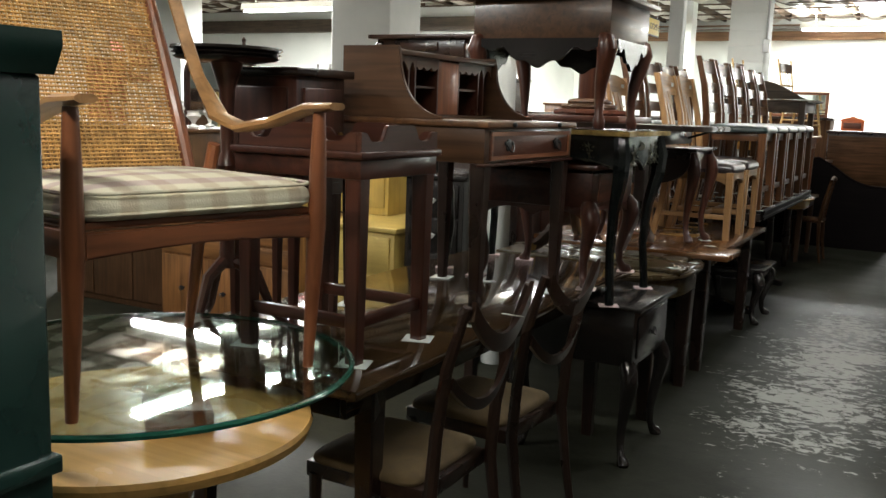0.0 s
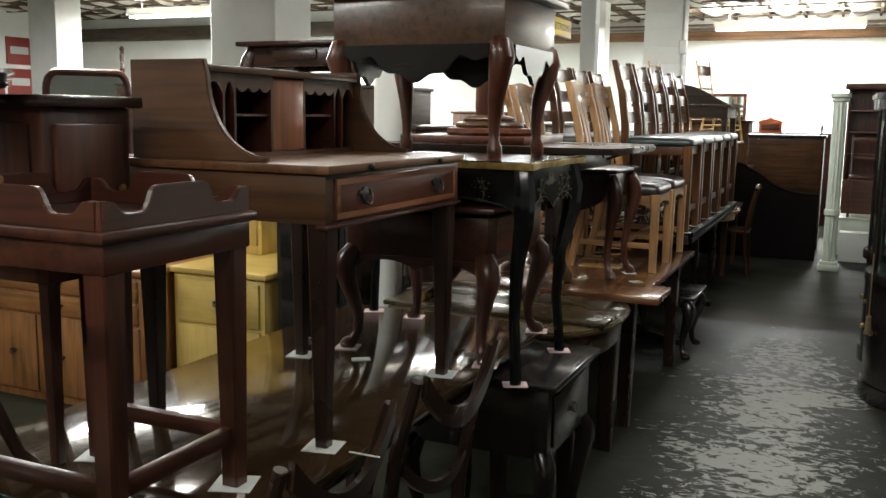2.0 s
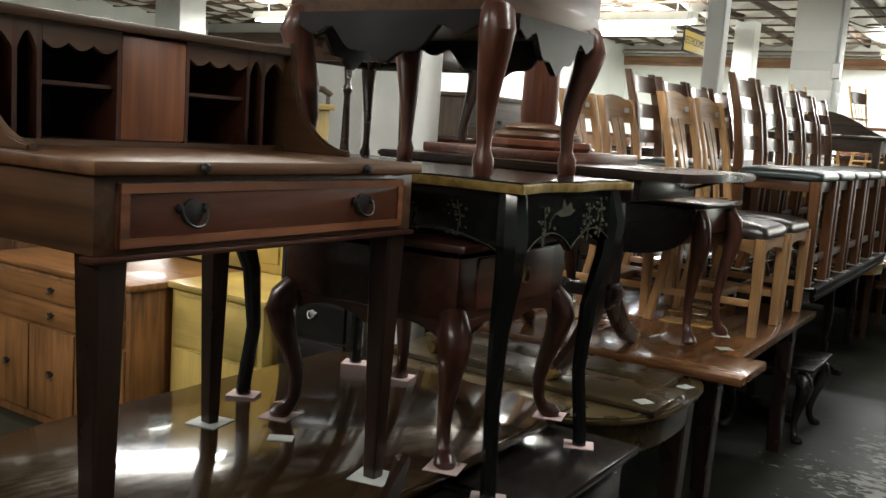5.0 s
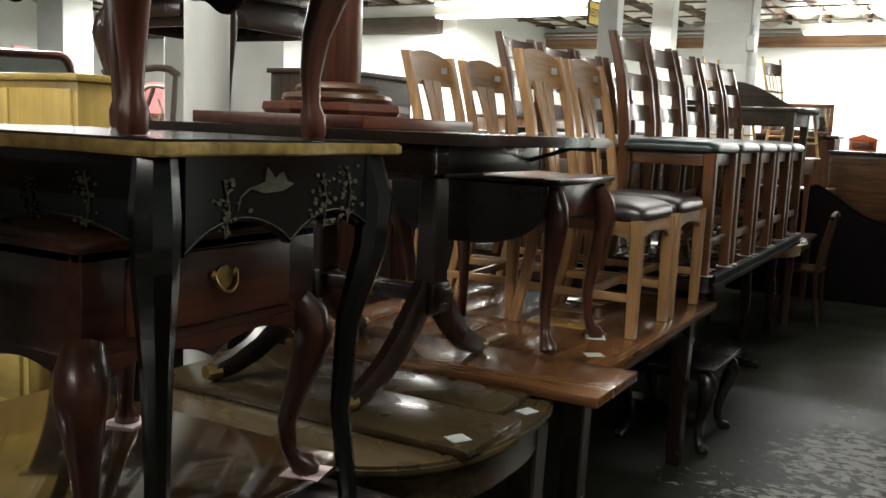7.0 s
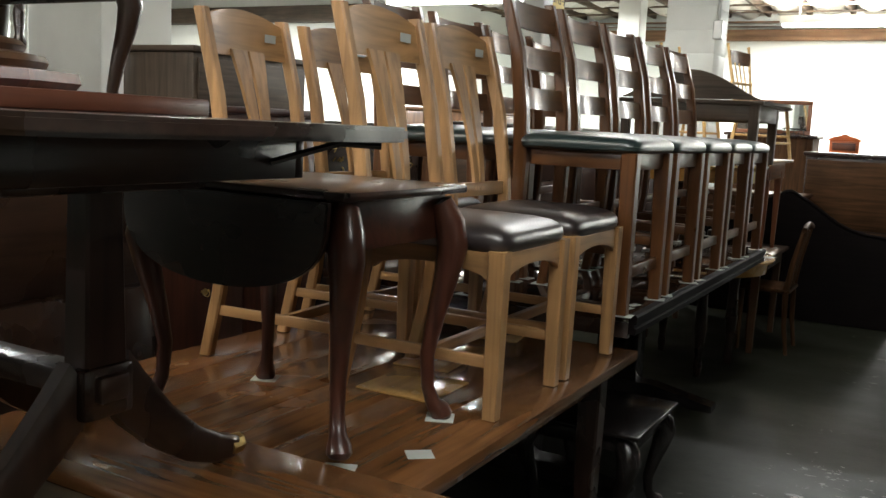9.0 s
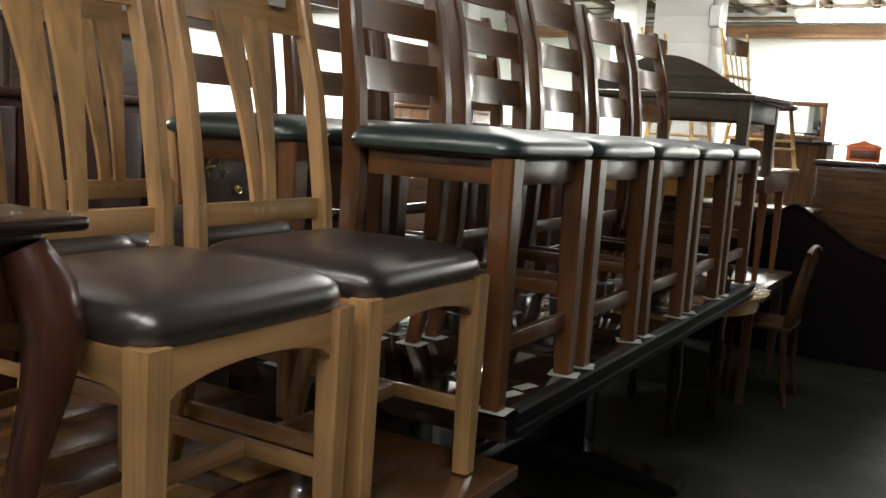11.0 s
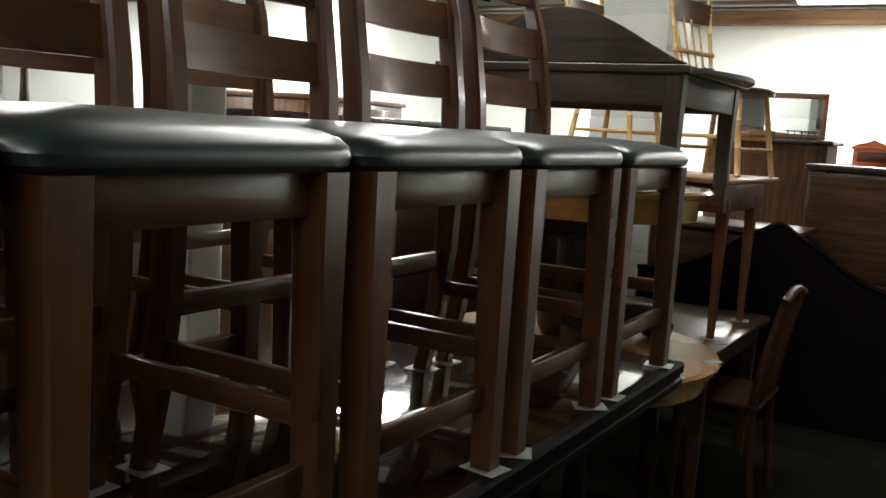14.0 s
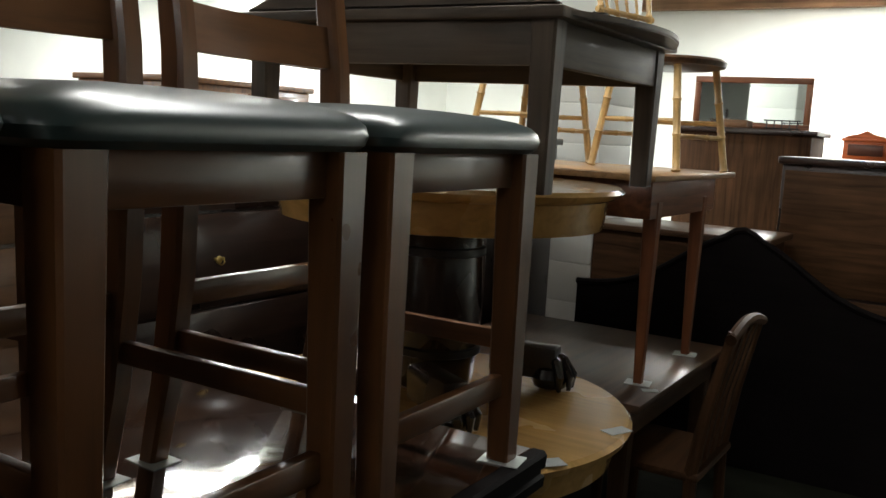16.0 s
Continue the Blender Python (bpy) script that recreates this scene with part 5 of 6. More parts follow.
# butler's coffee table with raised flap
t = thing("coffee_table", (0, 0, 0), "grey-brown wooden coffee table with hinged rounded flaps raised", "table")
KZ = 1.70
b = B()
box(b, -1.0, -0.1, 2.68, 3.44, KZ - 0.025, KZ, 0.005)
part("tabletop", b, GREYWOOD[0], t)
for x0, x1, y0, y1, k in ((-0.95, -0.16, 2.71, 2.735, 0), (-0.95, -0.16, 3.385, 3.41, 0), (-0.155, -0.13, 2.76, 3.36, 1), (-0.97, -0.945, 2.76, 3.36, 1)):
    b = B()
    box(b, x0, x1, y0, y1, KZ - 0.12, KZ - 0.025, 0.003)
    part("apron", b, GREYWOOD[k], t)
for x in (-0.945, -0.155):
    for y in (2.735, 3.385):
        b = B()
        leg(b, (x, y, 1.3095), (x, y, KZ - 0.025), (0.024, 0.024), (0.03, 0.03))
        part("leg", b, GREYWOOD[2], t)
b = B()
prism(b, [(-0.12, KZ + 0.004)] + [(-0.12 - 0.86 * i / 28, KZ + 0.008 + 0.172 * math.sin(math.pi * i / 28) ** 1.25) for i in range(29)] + [(-0.98, KZ + 0.004)], "y", 2.7, 2.72, 0.004)
part("flap", b, GREYWOOD[0], t, "raised half-round flap")
b = B()
prism(b, [(-0.1, 2.72)] + [(-0.1 + 0.09 * math.sin(math.pi * i / 20), 2.72 + 0.7 * i / 20) for i in range(1, 20)] + [(-0.1, 3.42)], "z", KZ - 0.02, KZ - 0.004, 0.003)
part("flap", b, GREYWOOD[1], t)
for y in (2.85, 3.27):
    b = B()
    box(b, -0.13, -0.075, y - 0.012, y + 0.012, KZ + 0.0005, KZ + 0.004, 0.001)
    tube(b, [(-0.1, y - 0.012, KZ + 0.003), (-0.1, y + 0.012, KZ + 0.003)], 0.004, 8)
    part("hinge", b, IRON, t)

# brown table and a tall bench table on it
t = thing("work_table", (0, 0, 0), "dark brown wooden table with paper cards on top", "table")
table_frame(t, -1.0, -0.12, 3.44, 4.42, 0.675, 0.09, [WALNUT[0], WALNUT[1]], 0.04)
for x in (-0.93, -0.19):
    for y in (3.51, 4.35):
        b = B()
        leg(b, (x, y, 0), (x, y, 0.64), (0.02, 0.02), (0.03, 0.03))
        part("leg", b, WALNUT[2], t)
t = thing("tall_table", (0, 0, 0), "pale-topped tall table with tapered brown legs", "table")
b = B()
box(b, -1.12, -0.15, 3.5, 4.42, 1.318, 1.336, 0.004)
part("tabletop", b, OAK[1], t)
b = B()
box(b, -1.0, -0.19, 3.6, 4.3, 1.2, 1.318, 0.004)
part("apron", b, TEAK[1], t)
for x in (-0.95, -0.21):
    for y in (3.68, 4.18):
        b = B()
        leg(b, (x, y, 0.677), (x, y, 1.25), (0.013, 0.013), (0.024, 0.024))
        part("leg", b, TEAK[2], t)
        tag_card((x, y, 0.6755), 10, 0.08, 0.07)
tag_card((-0.15, 3.62, 0.6755), 30, 0.05, 0.03)


def bamboo_chair():
    s = thing("bamboo_chair", (0, 0, 0), "bamboo chair with brown saddle seat and spindle back", "chair", "bamboo chairs on the tall table")
    b = B()
    lathe(b, [(0.17, 0.355), (0.2, 0.362), (0.205, 0.378), (0.19, 0.388), (0.05, 0.38), (0.001, 0.38)], n=28, sy=1.05)
    part("seat", b, WALNUT[0], s)
    feet = [(0.17, -0.16), (0.17, 0.16), (-0.17, -0.17), (-0.17, 0.17)]

    def cane_stick(p0, p1, r=0.014):
        p0, p1 = Vector(p0), Vector(p1)
        n = max(2, int((p1 - p0).length / 0.09))
        pts, rad = [], []
        for i in range(n + 1):
            p = p0.lerp(p1, i / n)
            d = (p1 - p0).normalized() * 0.006
            pts += [p - d, p, p + d]
            rad += [r * 0.94, r * 1.22, r * 0.94]
        b = B()
        tube(b, pts, rad, 8)
        return b
    for x, y in feet:
        part("leg", cane_stick((x, y, 0.007), (x * 0.72, y * 0.8, 0.36)), BAMBOO, s)
    for (xa, ya), (xb, yb), z in ((feet[0], feet[1], 0.12), (feet[0], feet[2], 0.17), (feet[1], feet[3], 0.17), (feet[2], feet[3], 0.12)):
        k = 1 - 0.25 * z / 0.36
        part("stretcher", cane_stick((xa * k, ya * k, z), (xb * k, yb * k, z), 0.009), BAMBOO, s)
    for i in range(6):
        y = -0.165 + 0.066 * i
        part("spindle", cane_stick((-0.16, y * 0.85, 0.385), (-0.24, y * 1.05, 0.83 if i in (0, 5) else 0.7), 0.011 if i in (0, 5) else 0.006), BAMBOO, s)
    part("back_rail", cane_stick((-0.19, -0.17, 0.55), (-0.19, 0.17, 0.55), 0.011), BAMBOO, s)
    b, rings = B(), []
    for i in range(11):
        u = i / 5 - 1
        x = -0.222 - 0.035 * (1 - u * u)
        rings.append([(x - 0.012, u * 0.165, 0.785 + 0.012 * (1 - u * u)), (x, u * 0.165, 0.69), (x + 0.014, u * 0.165, 0.69), (x + 0.004, u * 0.165, 0.785 + 0.012 * (1 - u * u))])
    loft(b, rings)
    part("crest_rail", b, WALNUT[1], s, "curved brown wooden crest rail")
    return s


first = bamboo_chair()
first.matrix_basis = pose(-0.36, 4.15, 1.3365, 0, 0, -14)
copy_thing(first, pose(-0.86, 4.12, 1.3365, 0, 0, -8))

# wooden chair tucked under the work table
t = thing("slat_chair", (0, 0, 0), "brown wooden slat-back chair pushed under a table", "chair")
b = B()
box(b, -0.32, 0.03, 3.58, 3.98, 0.43, 0.46, 0.012)
part("seat", b, BACKW[1], t)
for y in (3.6, 3.96):
    b = B()
    tube(b, [(0.04, y, 0), (0.01, y, 0.2), (0.0, y, 0.44), (0.03, y, 0.65), (0.085, y, 0.9)], [0.014, 0.017, 0.02, 0.018, 0.014], 10)
    part("back_post", b, BACKW[2], t)
    b = B()
    tube(b, [(-0.29, y, 0), (-0.29, y, 0.43)], [0.013, 0.02], 10)
    part("front_leg", b, BACKW[2], t)
b = B()
tube(b, [(0.085 - 0.0, 3.58 + 0.4 * i / 8, 0.88 + 0.03 * math.sin(math.pi * i / 8)) for i in range(9)], [0.018] * 9, 8)
part("crest_rail", b, BACKW[1], t)
for i in range(4):
    y = 3.66 + 0.08 * i
    b = B()
    loft(b, [[(x, y - 0.018, z), (x, y + 0.018, z), (x + 0.01, y + 0.018, z), (x + 0.01, y - 0.018, z)] for x, z in ((0.0, 0.455), (0.025, 0.65), (0.08, 0.885))])
    part("slat", b, BACKW[2], t)

# ---- end of the aisle ----
t = thing("headboard", (0, 0, 0), "very dark carved bed headboard with arched crest", "headboard")
pts = [(-1.0, 0.0), (0.62, 0.0), (0.62, 0.66)]
for i in range(41):
    x = 0.62 - 1.62 * i / 40
    pts.append((x, 0.74 + 0.3 * math.exp(-((x + 0.24) / 0.36) ** 2) + (0.03 * math.cos((x + 0.24) * 20) if abs(x + 0.24) < 0.08 else 0)))
b = B()
prism(b, pts, "y", 5.02, 5.06, 0.006)
part("panel", b, EBONY[0], t)
b = B()
tube(b, [(x, 5.02, z + 0.002) for x, z in pts[3:]], 0.014, 8)
part("crest_molding", b, EBONY[0], t)

t = thing("blanket_chest", (0, 0, 0), "low dark brown wooden chest with flat lid", "chest")
b = B()
box(b, -0.975, -0.16, 5.12, 5.55, 0.05, 1.0, 0.006)
part("body", b, BACKW[0], t)
b = B()
box(b, -0.99, -0.13, 5.09, 5.57, 1.0, 1.03, 0.006)
part("lid", b, WALNUT[0], t)
b = B()
box(b, -0.985, -0.15, 5.1, 5.56, 0, 0.07, 0.004)
part("plinth", b, DARK[0], t)

t = thing("dresser_back", (0, 0, 0), "plain brown wooden back of a tall dresser", "dresser")
b = B()
box(b, -0.23, 0.62, 5.68, 6.1, 0.04, 1.36, 0.004)
part("body", b, DARK[2], t)
for z0, z1 in ((0.06, 0.72), (0.735, 1.33)):
    b = B()
    box(b, -0.215, 0.605, 5.668, 5.68, z0, z1, 0.003)
    part("back_panel", b, BACKW[0], t, "plain brown back panel")
b = B()
box(b, -0.25, 0.64, 5.655, 6.12, 1.36, 1.395, 0.005)
part("top", b, DARK[0], t)

t = thing("tall_chest", (0, 0, 0), "dark brown tall chest with molded top", "chest")
b = B()
box(b, -1.3, -0.4, 7.4, 7.9, 0, 1.52, 0.006)
part("body", b, BACKW[2], t)
b = B()
box(b, -1.33, -0.36, 7.36, 7.92, 1.52, 1.556, 0.008)
part("top", b, DARK[0], t)
t = thing("picture_frame", (0, 0, 0), "red-brown wooden mirror frame leaning on a chest", "frame")
for x0, x1, z0, z1, k in ((-1.32, -0.49, 1.885, 1.93, 0), (-1.32, -0.49, 1.558, 1.6, 0), (-1.32, -1.275, 1.6, 1.885, 2), (-0.535, -0.49, 1.6, 1.885, 2)):
    b = B()
    box(b, x0, x1, 7.78, 7.81, z0, z1, 0.006)
    part("rail", b, TEAK[k], t)
b = B()
box(b, -1.275, -0.535, 7.795, 7.8, 1.6, 1.885)
part("glass", b, MIRROR, t, "mirror glass")
b = B()
for i in range(5):
    tube(b, [(-0.72 + 0.05 * i, 7.5, 1.557), (-0.72 + 0.05 * i, 7.5, 1.62)], 0.004, 6)
for z in (1.565, 1.618):
    tube(b, [(-0.74, 7.5, z), (-0.5, 7.5, z)], 0.005, 6)
tagged(part("wire_rack", b, IRON), "small dark wire rack standing on a chest", "rack")
b = B()
box(b, -1.02, -0.84, 7.45, 7.62, 1.5565, 1.61, 0.004)
tagged(part("small_box", b, PINE[0]), "small light brown wooden box on a chest", "box")

t = thing("sideboard", (0, 0, 0), "brown wooden sideboard with flat top", "sideboard")
b = B()
box(b, -0.75, 0.75, 8.75, 9.25, 0, 1.34, 0.006)
part("body", b, MAHOG[0], t)
b = B()
box(b, -0.78, 0.78, 8.72, 9.27, 1.34, 1.375, 0.006)
part("top", b, MAHOG[0], t)
t = thing("mantel_box", (-0.24, 8.95, 1.3755), "orange-red wooden box with carved pediment", "box")
b = B()
box(b, -0.165, 0.165, -0.09, 0.09, 0, 0.14, 0.005)
part("body", b, VARNISH[0], t, "orange-red varnished box")
b = B()
box(b, -0.18, 0.18, -0.1, 0.1, 0.14, 0.165, 0.004)
part("lid", b, VARNISH[0], t)
b = B()
prism(b, [(-0.17, 0.165), (0.17, 0.165), (0.13, 0.185), (0.06, 0.2), (0, 0.23), (-0.06, 0.2), (-0.13, 0.185)], "y", -0.095, -0.07, 0.003)
part("pediment", b, VARNISH[0], t)
b = B()
box(b, -0.13, 0.13, -0.097, -0.09, 0.03, 0.12, 0.003)
part("front_panel", b, RED[0], t)
b = B()
lathe(b, [(0.02, 0), (0.025, 0.01), (0.01, 0.03), (0.015, 0.09), (0.004, 0.13)], (0.58, 5.85, 1.3955), 12)
tagged(part("finial", b, IRON), "dark turned finial on the dresser", "finial")

# white fluted post
t = thing("fluted_post", (0.78, 4.45, 0), "white painted fluted wooden post on a square base", "post")
b = B()
box(b, -0.105, 0.105, -0.105, 0.105, 0, 0.06, 0.006)
box(b, -0.09, 0.09, -0.09, 0.09, 0.06, 0.1, 0.01)
part("base", b, POSTW, t)
b = B()
prof = []
for i in range(48):
    a = 2 * math.pi * i / 48
    prof.append((a, 0.07 - 0.008 * (0.5 + 0.5 * math.cos(a * 12))))
loft(b, [[(r * math.cos(a), r * math.sin(a), z) for a, r in prof] for z in (0.1, 1.76)])
part("shaft", b, POSTW, t)
b = B()
lathe(b, [(0.074, 0.58), (0.082, 0.59), (0.082, 0.64), (0.074, 0.65)], n=32)
part("collar", b, POSTW, t)
b = B()
lathe(b, [(0.072, 1.76), (0.085, 1.775), (0.085, 1.8), (0.1, 1.81), (0.1, 1.85), (0.02, 1.855)], n=32)
part("capital", b, POSTW, t)
b = B()
box(b, 0.86, 1.16, 5.15, 5.35, 0, 0.33, 0.006)
tagged(part("white_box", b, WHITE), "white painted box on the floor", "box")

t = thing("china_hutch", (0, 0, 0), "red mahogany china hutch with open shelves", "hutch")
b = B()
box(b, 0.84, 2.0, 6.3, 6.6, 0, 0.85, 0.006)
part("base", b, RED[0], t)
for x in (0.84, 1.97):
    b = B()
    box(b, x, x + 0.03, 6.35, 6.6, 0.85, 1.95, 0.003)
    part("side", b, RED[2], t)
b = B()
box(b, 0.8, 2.04, 6.3, 6.62, 1.95, 2.02, 0.01)
part("cornice", b, RED[0], t)
b = B()
box(b, 0.87, 1.97, 6.58, 6.6, 0.85, 1.95)
part("back", b, RED[2], t)
for z in (1.15, 1.42, 1.68):
    b = B()
    box(b, 0.87, 1.97, 6.36, 6.58, z, z + 0.018, 0.002)
    part("shelf", b, RED[0], t)
t = thing("stacked_chair", (1.1, 5.9, 0), "small red-brown spindle chair beside a white post", "chair")
b = B()
box(b, -0.19, 0.19, -0.19, 0.19, 0.9, 0.935, 0.01)
part("seat", b, RED[0], t)
for x in (-0.17, 0.17):
    for y in (-0.17, 0.17):
        b = B()
        leg(b, (x, y, 0.45), (x, y, 0.9), (0.014, 0.014), (0.018, 0.018))
        part("leg", b, RED[2], t)
    b = B()
    leg(b, (x, 0.17, 0.93), (x, 0.24, 1.4), (0.014, 0.014), (0.012, 0.012))
    part("back_post", b, RED[2], t)
for z, y in ((1.1, 0.195), (1.32, 0.228)):
    b = B()
    box(b, -0.16, 0.16, y - 0.008, y + 0.008, z, z + 0.05, 0.003)
    part("back_rail", b, RED[0], t)
t = thing("white_cabinet", (1.1, 5.9, 0), "low white painted cabinet on the floor", "cabinet")
b = B()
box(b, -0.27, 0.4, -0.25, 0.25, 0, 0.43, 0.006)
part("body", b, POSTW, t)
b = B()
box(b, -0.29, 0.42, -0.27, 0.27, 0.43, 0.45, 0.005)
part("top", b, POSTW, t)


def bow_cabinet(at, turn, h):
    """A half-round display cabinet, bowed side towards -x."""
    s = thing("corner_cabinet", at, "black bow-front display cabinet with curved glass", "cabinet", "black display cabinets", turn)
    R = 0.4

    def half(r, z0, z1, n=24, back=0.0):
        b = B()
        prism(b, [(back, -r)] + [(-r * math.cos(a), r * math.sin(a)) for a in (-math.pi / 2 + math.pi * i / n for i in range(1, n))] + [(back, r)], "z", z0, z1, 0.003)
        return b
    part("plinth", half(R + 0.015, 0, 0.1), BLACKW[1], s)
    part("lower_body", half(R, 0.1, 0.68), BLACKW[2], s)
    part("waist", half(R + 0.025, 0.68, 0.735), BLACKW[1], s)
    part("cornice", half(R + 0.03, h - 0.09, h - 0.03), BLACKW[1], s)
    part("top", half(R + 0.045, h - 0.03, h), BLACKW[1], s)
    for z in (1.05, 1.38):
        part("shelf", half(R - 0.03, z, z + 0.01), GLASS, s)
    b = B()
    box(b, -0.012, 0.0, -R, R, 0.735, h - 0.09)
    part("back", b, BLACKW[2], s)
    for i in range(7):
        a = -math.pi / 2 + math.pi * i / 6
        b = B()
        x, y = -(R - 0.014) * math.cos(a), (R - 0.014) * math.sin(a)
        leg(b, (min(x, -0.014), y, 0.735), (min(x, -0.014), y, h - 0.09), (0.014, 0.014), (0.014, 0.014), 8)
        part("mullion", b, BLACKW[2], s)
    b = B()
    n = 20
    rings = [[(-r * math.cos(a), r * math.sin(a), z) for r, z in ((R - 0.012, 0.736), (R - 0.012, h - 0.091), (R - 0.016, h - 0.091), (R - 0.016, 0.736))] for a in (-1.45 + 2.9 * i / n for i in range(n + 1))]
    loft(b, rings)
    part("curved_glass", b, GLASS, s, "curved clear glass")
    for y in (-0.1, 0.1):
        b = B()
        lathe(b, [(0.001, 0.0), (0.012, 0.004), (0.016, 0.014), (0.01, 0.022), (0.001, 0.024)], n=12)
        kb = part("knob", b, BRASS, s)
        kb.matrix_basis = pose(-R * 0.97, y, 0.4, 0, -90, 0)
    return s


bow_cabinet((1.46, -0.2, 0), 12, 1.73)
bow_cabinet((1.46, 0.72, 0), 4, 1.74)
t = thing("tassel", (1.07, -0.45, 0.74), "cream cord tassel hanging from a cabinet", "tassel")
b = B()
tube(b, [(0, 0, 0.12), (0.0, 0.01, -0.1), (0.0, 0, -0.24)], 0.004, 6)
part("cord", b, CREAM, t)
b = B()
lathe(b, [(0.004, -0.22), (0.016, -0.235), (0.012, -0.25), (0.022, -0.33), (0.001, -0.331)], n=14)
part("skirt", b, CREAM, t)

# brown buffet on the other side of the aisle
t = thing("buffet", (0, 0, 0), "brown carved buffet with drawers and cabriole feet", "buffet")
VZ = 0.74
b = B()
box(b, 1.17, 1.7, -3.6, -1.3, VZ - 0.025, VZ, 0.008)
part("top", b, WALNUT[1], t)
b = B()
box(b, 1.2, 1.68, -3.55, -1.35, 0.22, VZ - 0.025, 0.005)
part("body", b, WALNUT[1], t)
b = B()
prism(b, scallop(-3.5, -1.4, 0.24, 0.19, 4, 0.04), "x", 1.205, 1.225, 0.003)
part("apron", b, WALNUT[1], t)
for i in range(4):
    for z in (0.24, 0.48):
        y = -3.5 + 0.54 * i
        b = B()
        box(b, 1.185, 1.2, y, y + 0.5, z, z + 0.21, 0.006)
        d = part("drawer", b, WALNUT[1], t)
        pull("drawer_pull", (1.184, y + 0.25, z + 0.11), d, 0.024, "-x", IRON)
for y, dy in ((-3.5, -1), (-1.42, 1)):
    for x, dx in ((1.23, -1), (1.64, 1)):
        b = B()
        cabriole(b, x, y, 0, 0.26, dx * 0.8, dy * 0.8, 1.1)
        part("leg", b, WALNUT[2], t)
t = thing("brown_cabinet", (0, 0, 0), "brown wooden cabinet beside black display cabinets", "cabinet")
b = B()
box(b, 1.32, 1.9, -1.2, -0.72, 0, 1.45, 0.006)
part("body", b, WALNUT[2], t)
b = B()
box(b, 1.29, 1.93, -1.23, -0.69, 1.45, 1.49, 0.006)
part("top", b, WALNUT[0], t)
b = B()
box(b, 1.305, 1.32, -1.15, -0.77, 0.1, 1.38, 0.006)
part("door", b, WALNUT[2], t)
# plain furniture backs that close the aisle's far side
for y0, y1, z in ((1.3, 2.5, 1.2), (2.6, 3.8, 1.0), (-6.2, -3.9, 0.9)):
    b = B()
    box(b, 1.3 if y0 > 0 else 1.9, 2.4, y0, y1, 0, z, 0.008)
    tagged(part("cabinet", b, DARK[1]), "dark brown low cabinet along the aisle", "cabinet", "cabinets along the aisle")

# ---- restroom sign ----
t = thing("restroom_sign", (-2.15, 3.8, 2.56), "yellow restrooms sign with black letters hung from the ceiling", "sign", "", 90)
b = B()
box(b, 0.03, 0.71, -0.008, 0.008, -0.11, 0.11, 0.002)
part("board", b, INK, t, "black edged board")
b = B()
box(b, 0.045, 0.695, -0.0105, 0.0105, -0.095, 0.095, 0.001)
part("face", b, SIGNY, t)
txt = bpy.data.curves.new("sign_letters", "FONT")
txt.body, txt.size, txt.align_x, txt.align_y, txt.extrude = "RESTROOMS→", 0.105, "CENTER", "CENTER", 0.0008
tob = new("letters_tmp", txt)
dg = bpy.context.evaluated_depsgraph_get()
me = bpy.data.meshes.new_from_object(tob.evaluated_get(dg))
bpy.data.objects.remove(tob)
me.materials.clear()
me.materials.append(INK)
lt = new("letters", me)
lt.parent = t
lt.matrix_basis = pose(0.37, -0.0115, 0, 90, 0, 0)
for x in (0.1, 0.64):
    b = B()
    tube(b, [(x, 0, 0.11), (x, 0, 0.86)], 0.003, 6)
    part("hanging_wire", b, STEEL, t)

# ---- stock behind the row ----


def cab(name, x0, x1, y0, y1, z0, z1, mats, label, category, doors=0, drawers=0, face="x", hardware=None, group=""):
    """A case piece with a molded top; doors and drawers on the +x or -y face."""
    t = thing(name, (0, 0, 0), label, category, group)
    b = B()
    box(b, x0, x1, y0, y1, z0, z1 - 0.03, 0.005)
    part("body", b, mats[2], t)
    b = B()
    box(b, x0 - 0.02, x1 + 0.02, y0 - 0.02, y1 + 0.02, z1 - 0.03, z1, 0.006)
    part("top", b, mats[0], t)
    lo, hi = (y0, y1) if face == "x" else (x0, x1)

    def front(a, c, za, zb, nm):
        b = B()
        if face == "x":
            box(b, x1, x1 + 0.014, a, c, za, zb, 0.004)
            at = (x1 + 0.015, (a + c) / 2, (za + zb) / 2)
        else:
            box(b, a, c, y0 - 0.014, y0, za, zb, 0.004)
            at = ((a + c) / 2, y0 - 0.015, (za + zb) / 2)
        d = part(nm, b, mats[2 if nm == "door" else (1 if face == "x" else 0)], t)
        pull("handle", at, d, 0.022, face if face == "x" else "-y", hardware)
    h = z1 - 0.03 - z0
    zd = z0 + 0.04 + (h * 0.6 if doors and drawers else 0)
    if doors:
        w = (hi - lo - 0.04) / doors
        for i in range(doors):
            front(lo + 0.02 + w * i + 0.006, lo + 0.02 + w * (i + 1) - 0.006, z0 + 0.05, (zd if drawers else z1 - 0.05) - 0.01, "door")
    if drawers:
        d = (z1 - 0.05 - zd) / drawers
        for i in range(drawers):
            front(lo + 0.03, hi - 0.03, zd + d * i + 0.006, zd + d * (i + 1) - 0.006, "drawer")
    return t


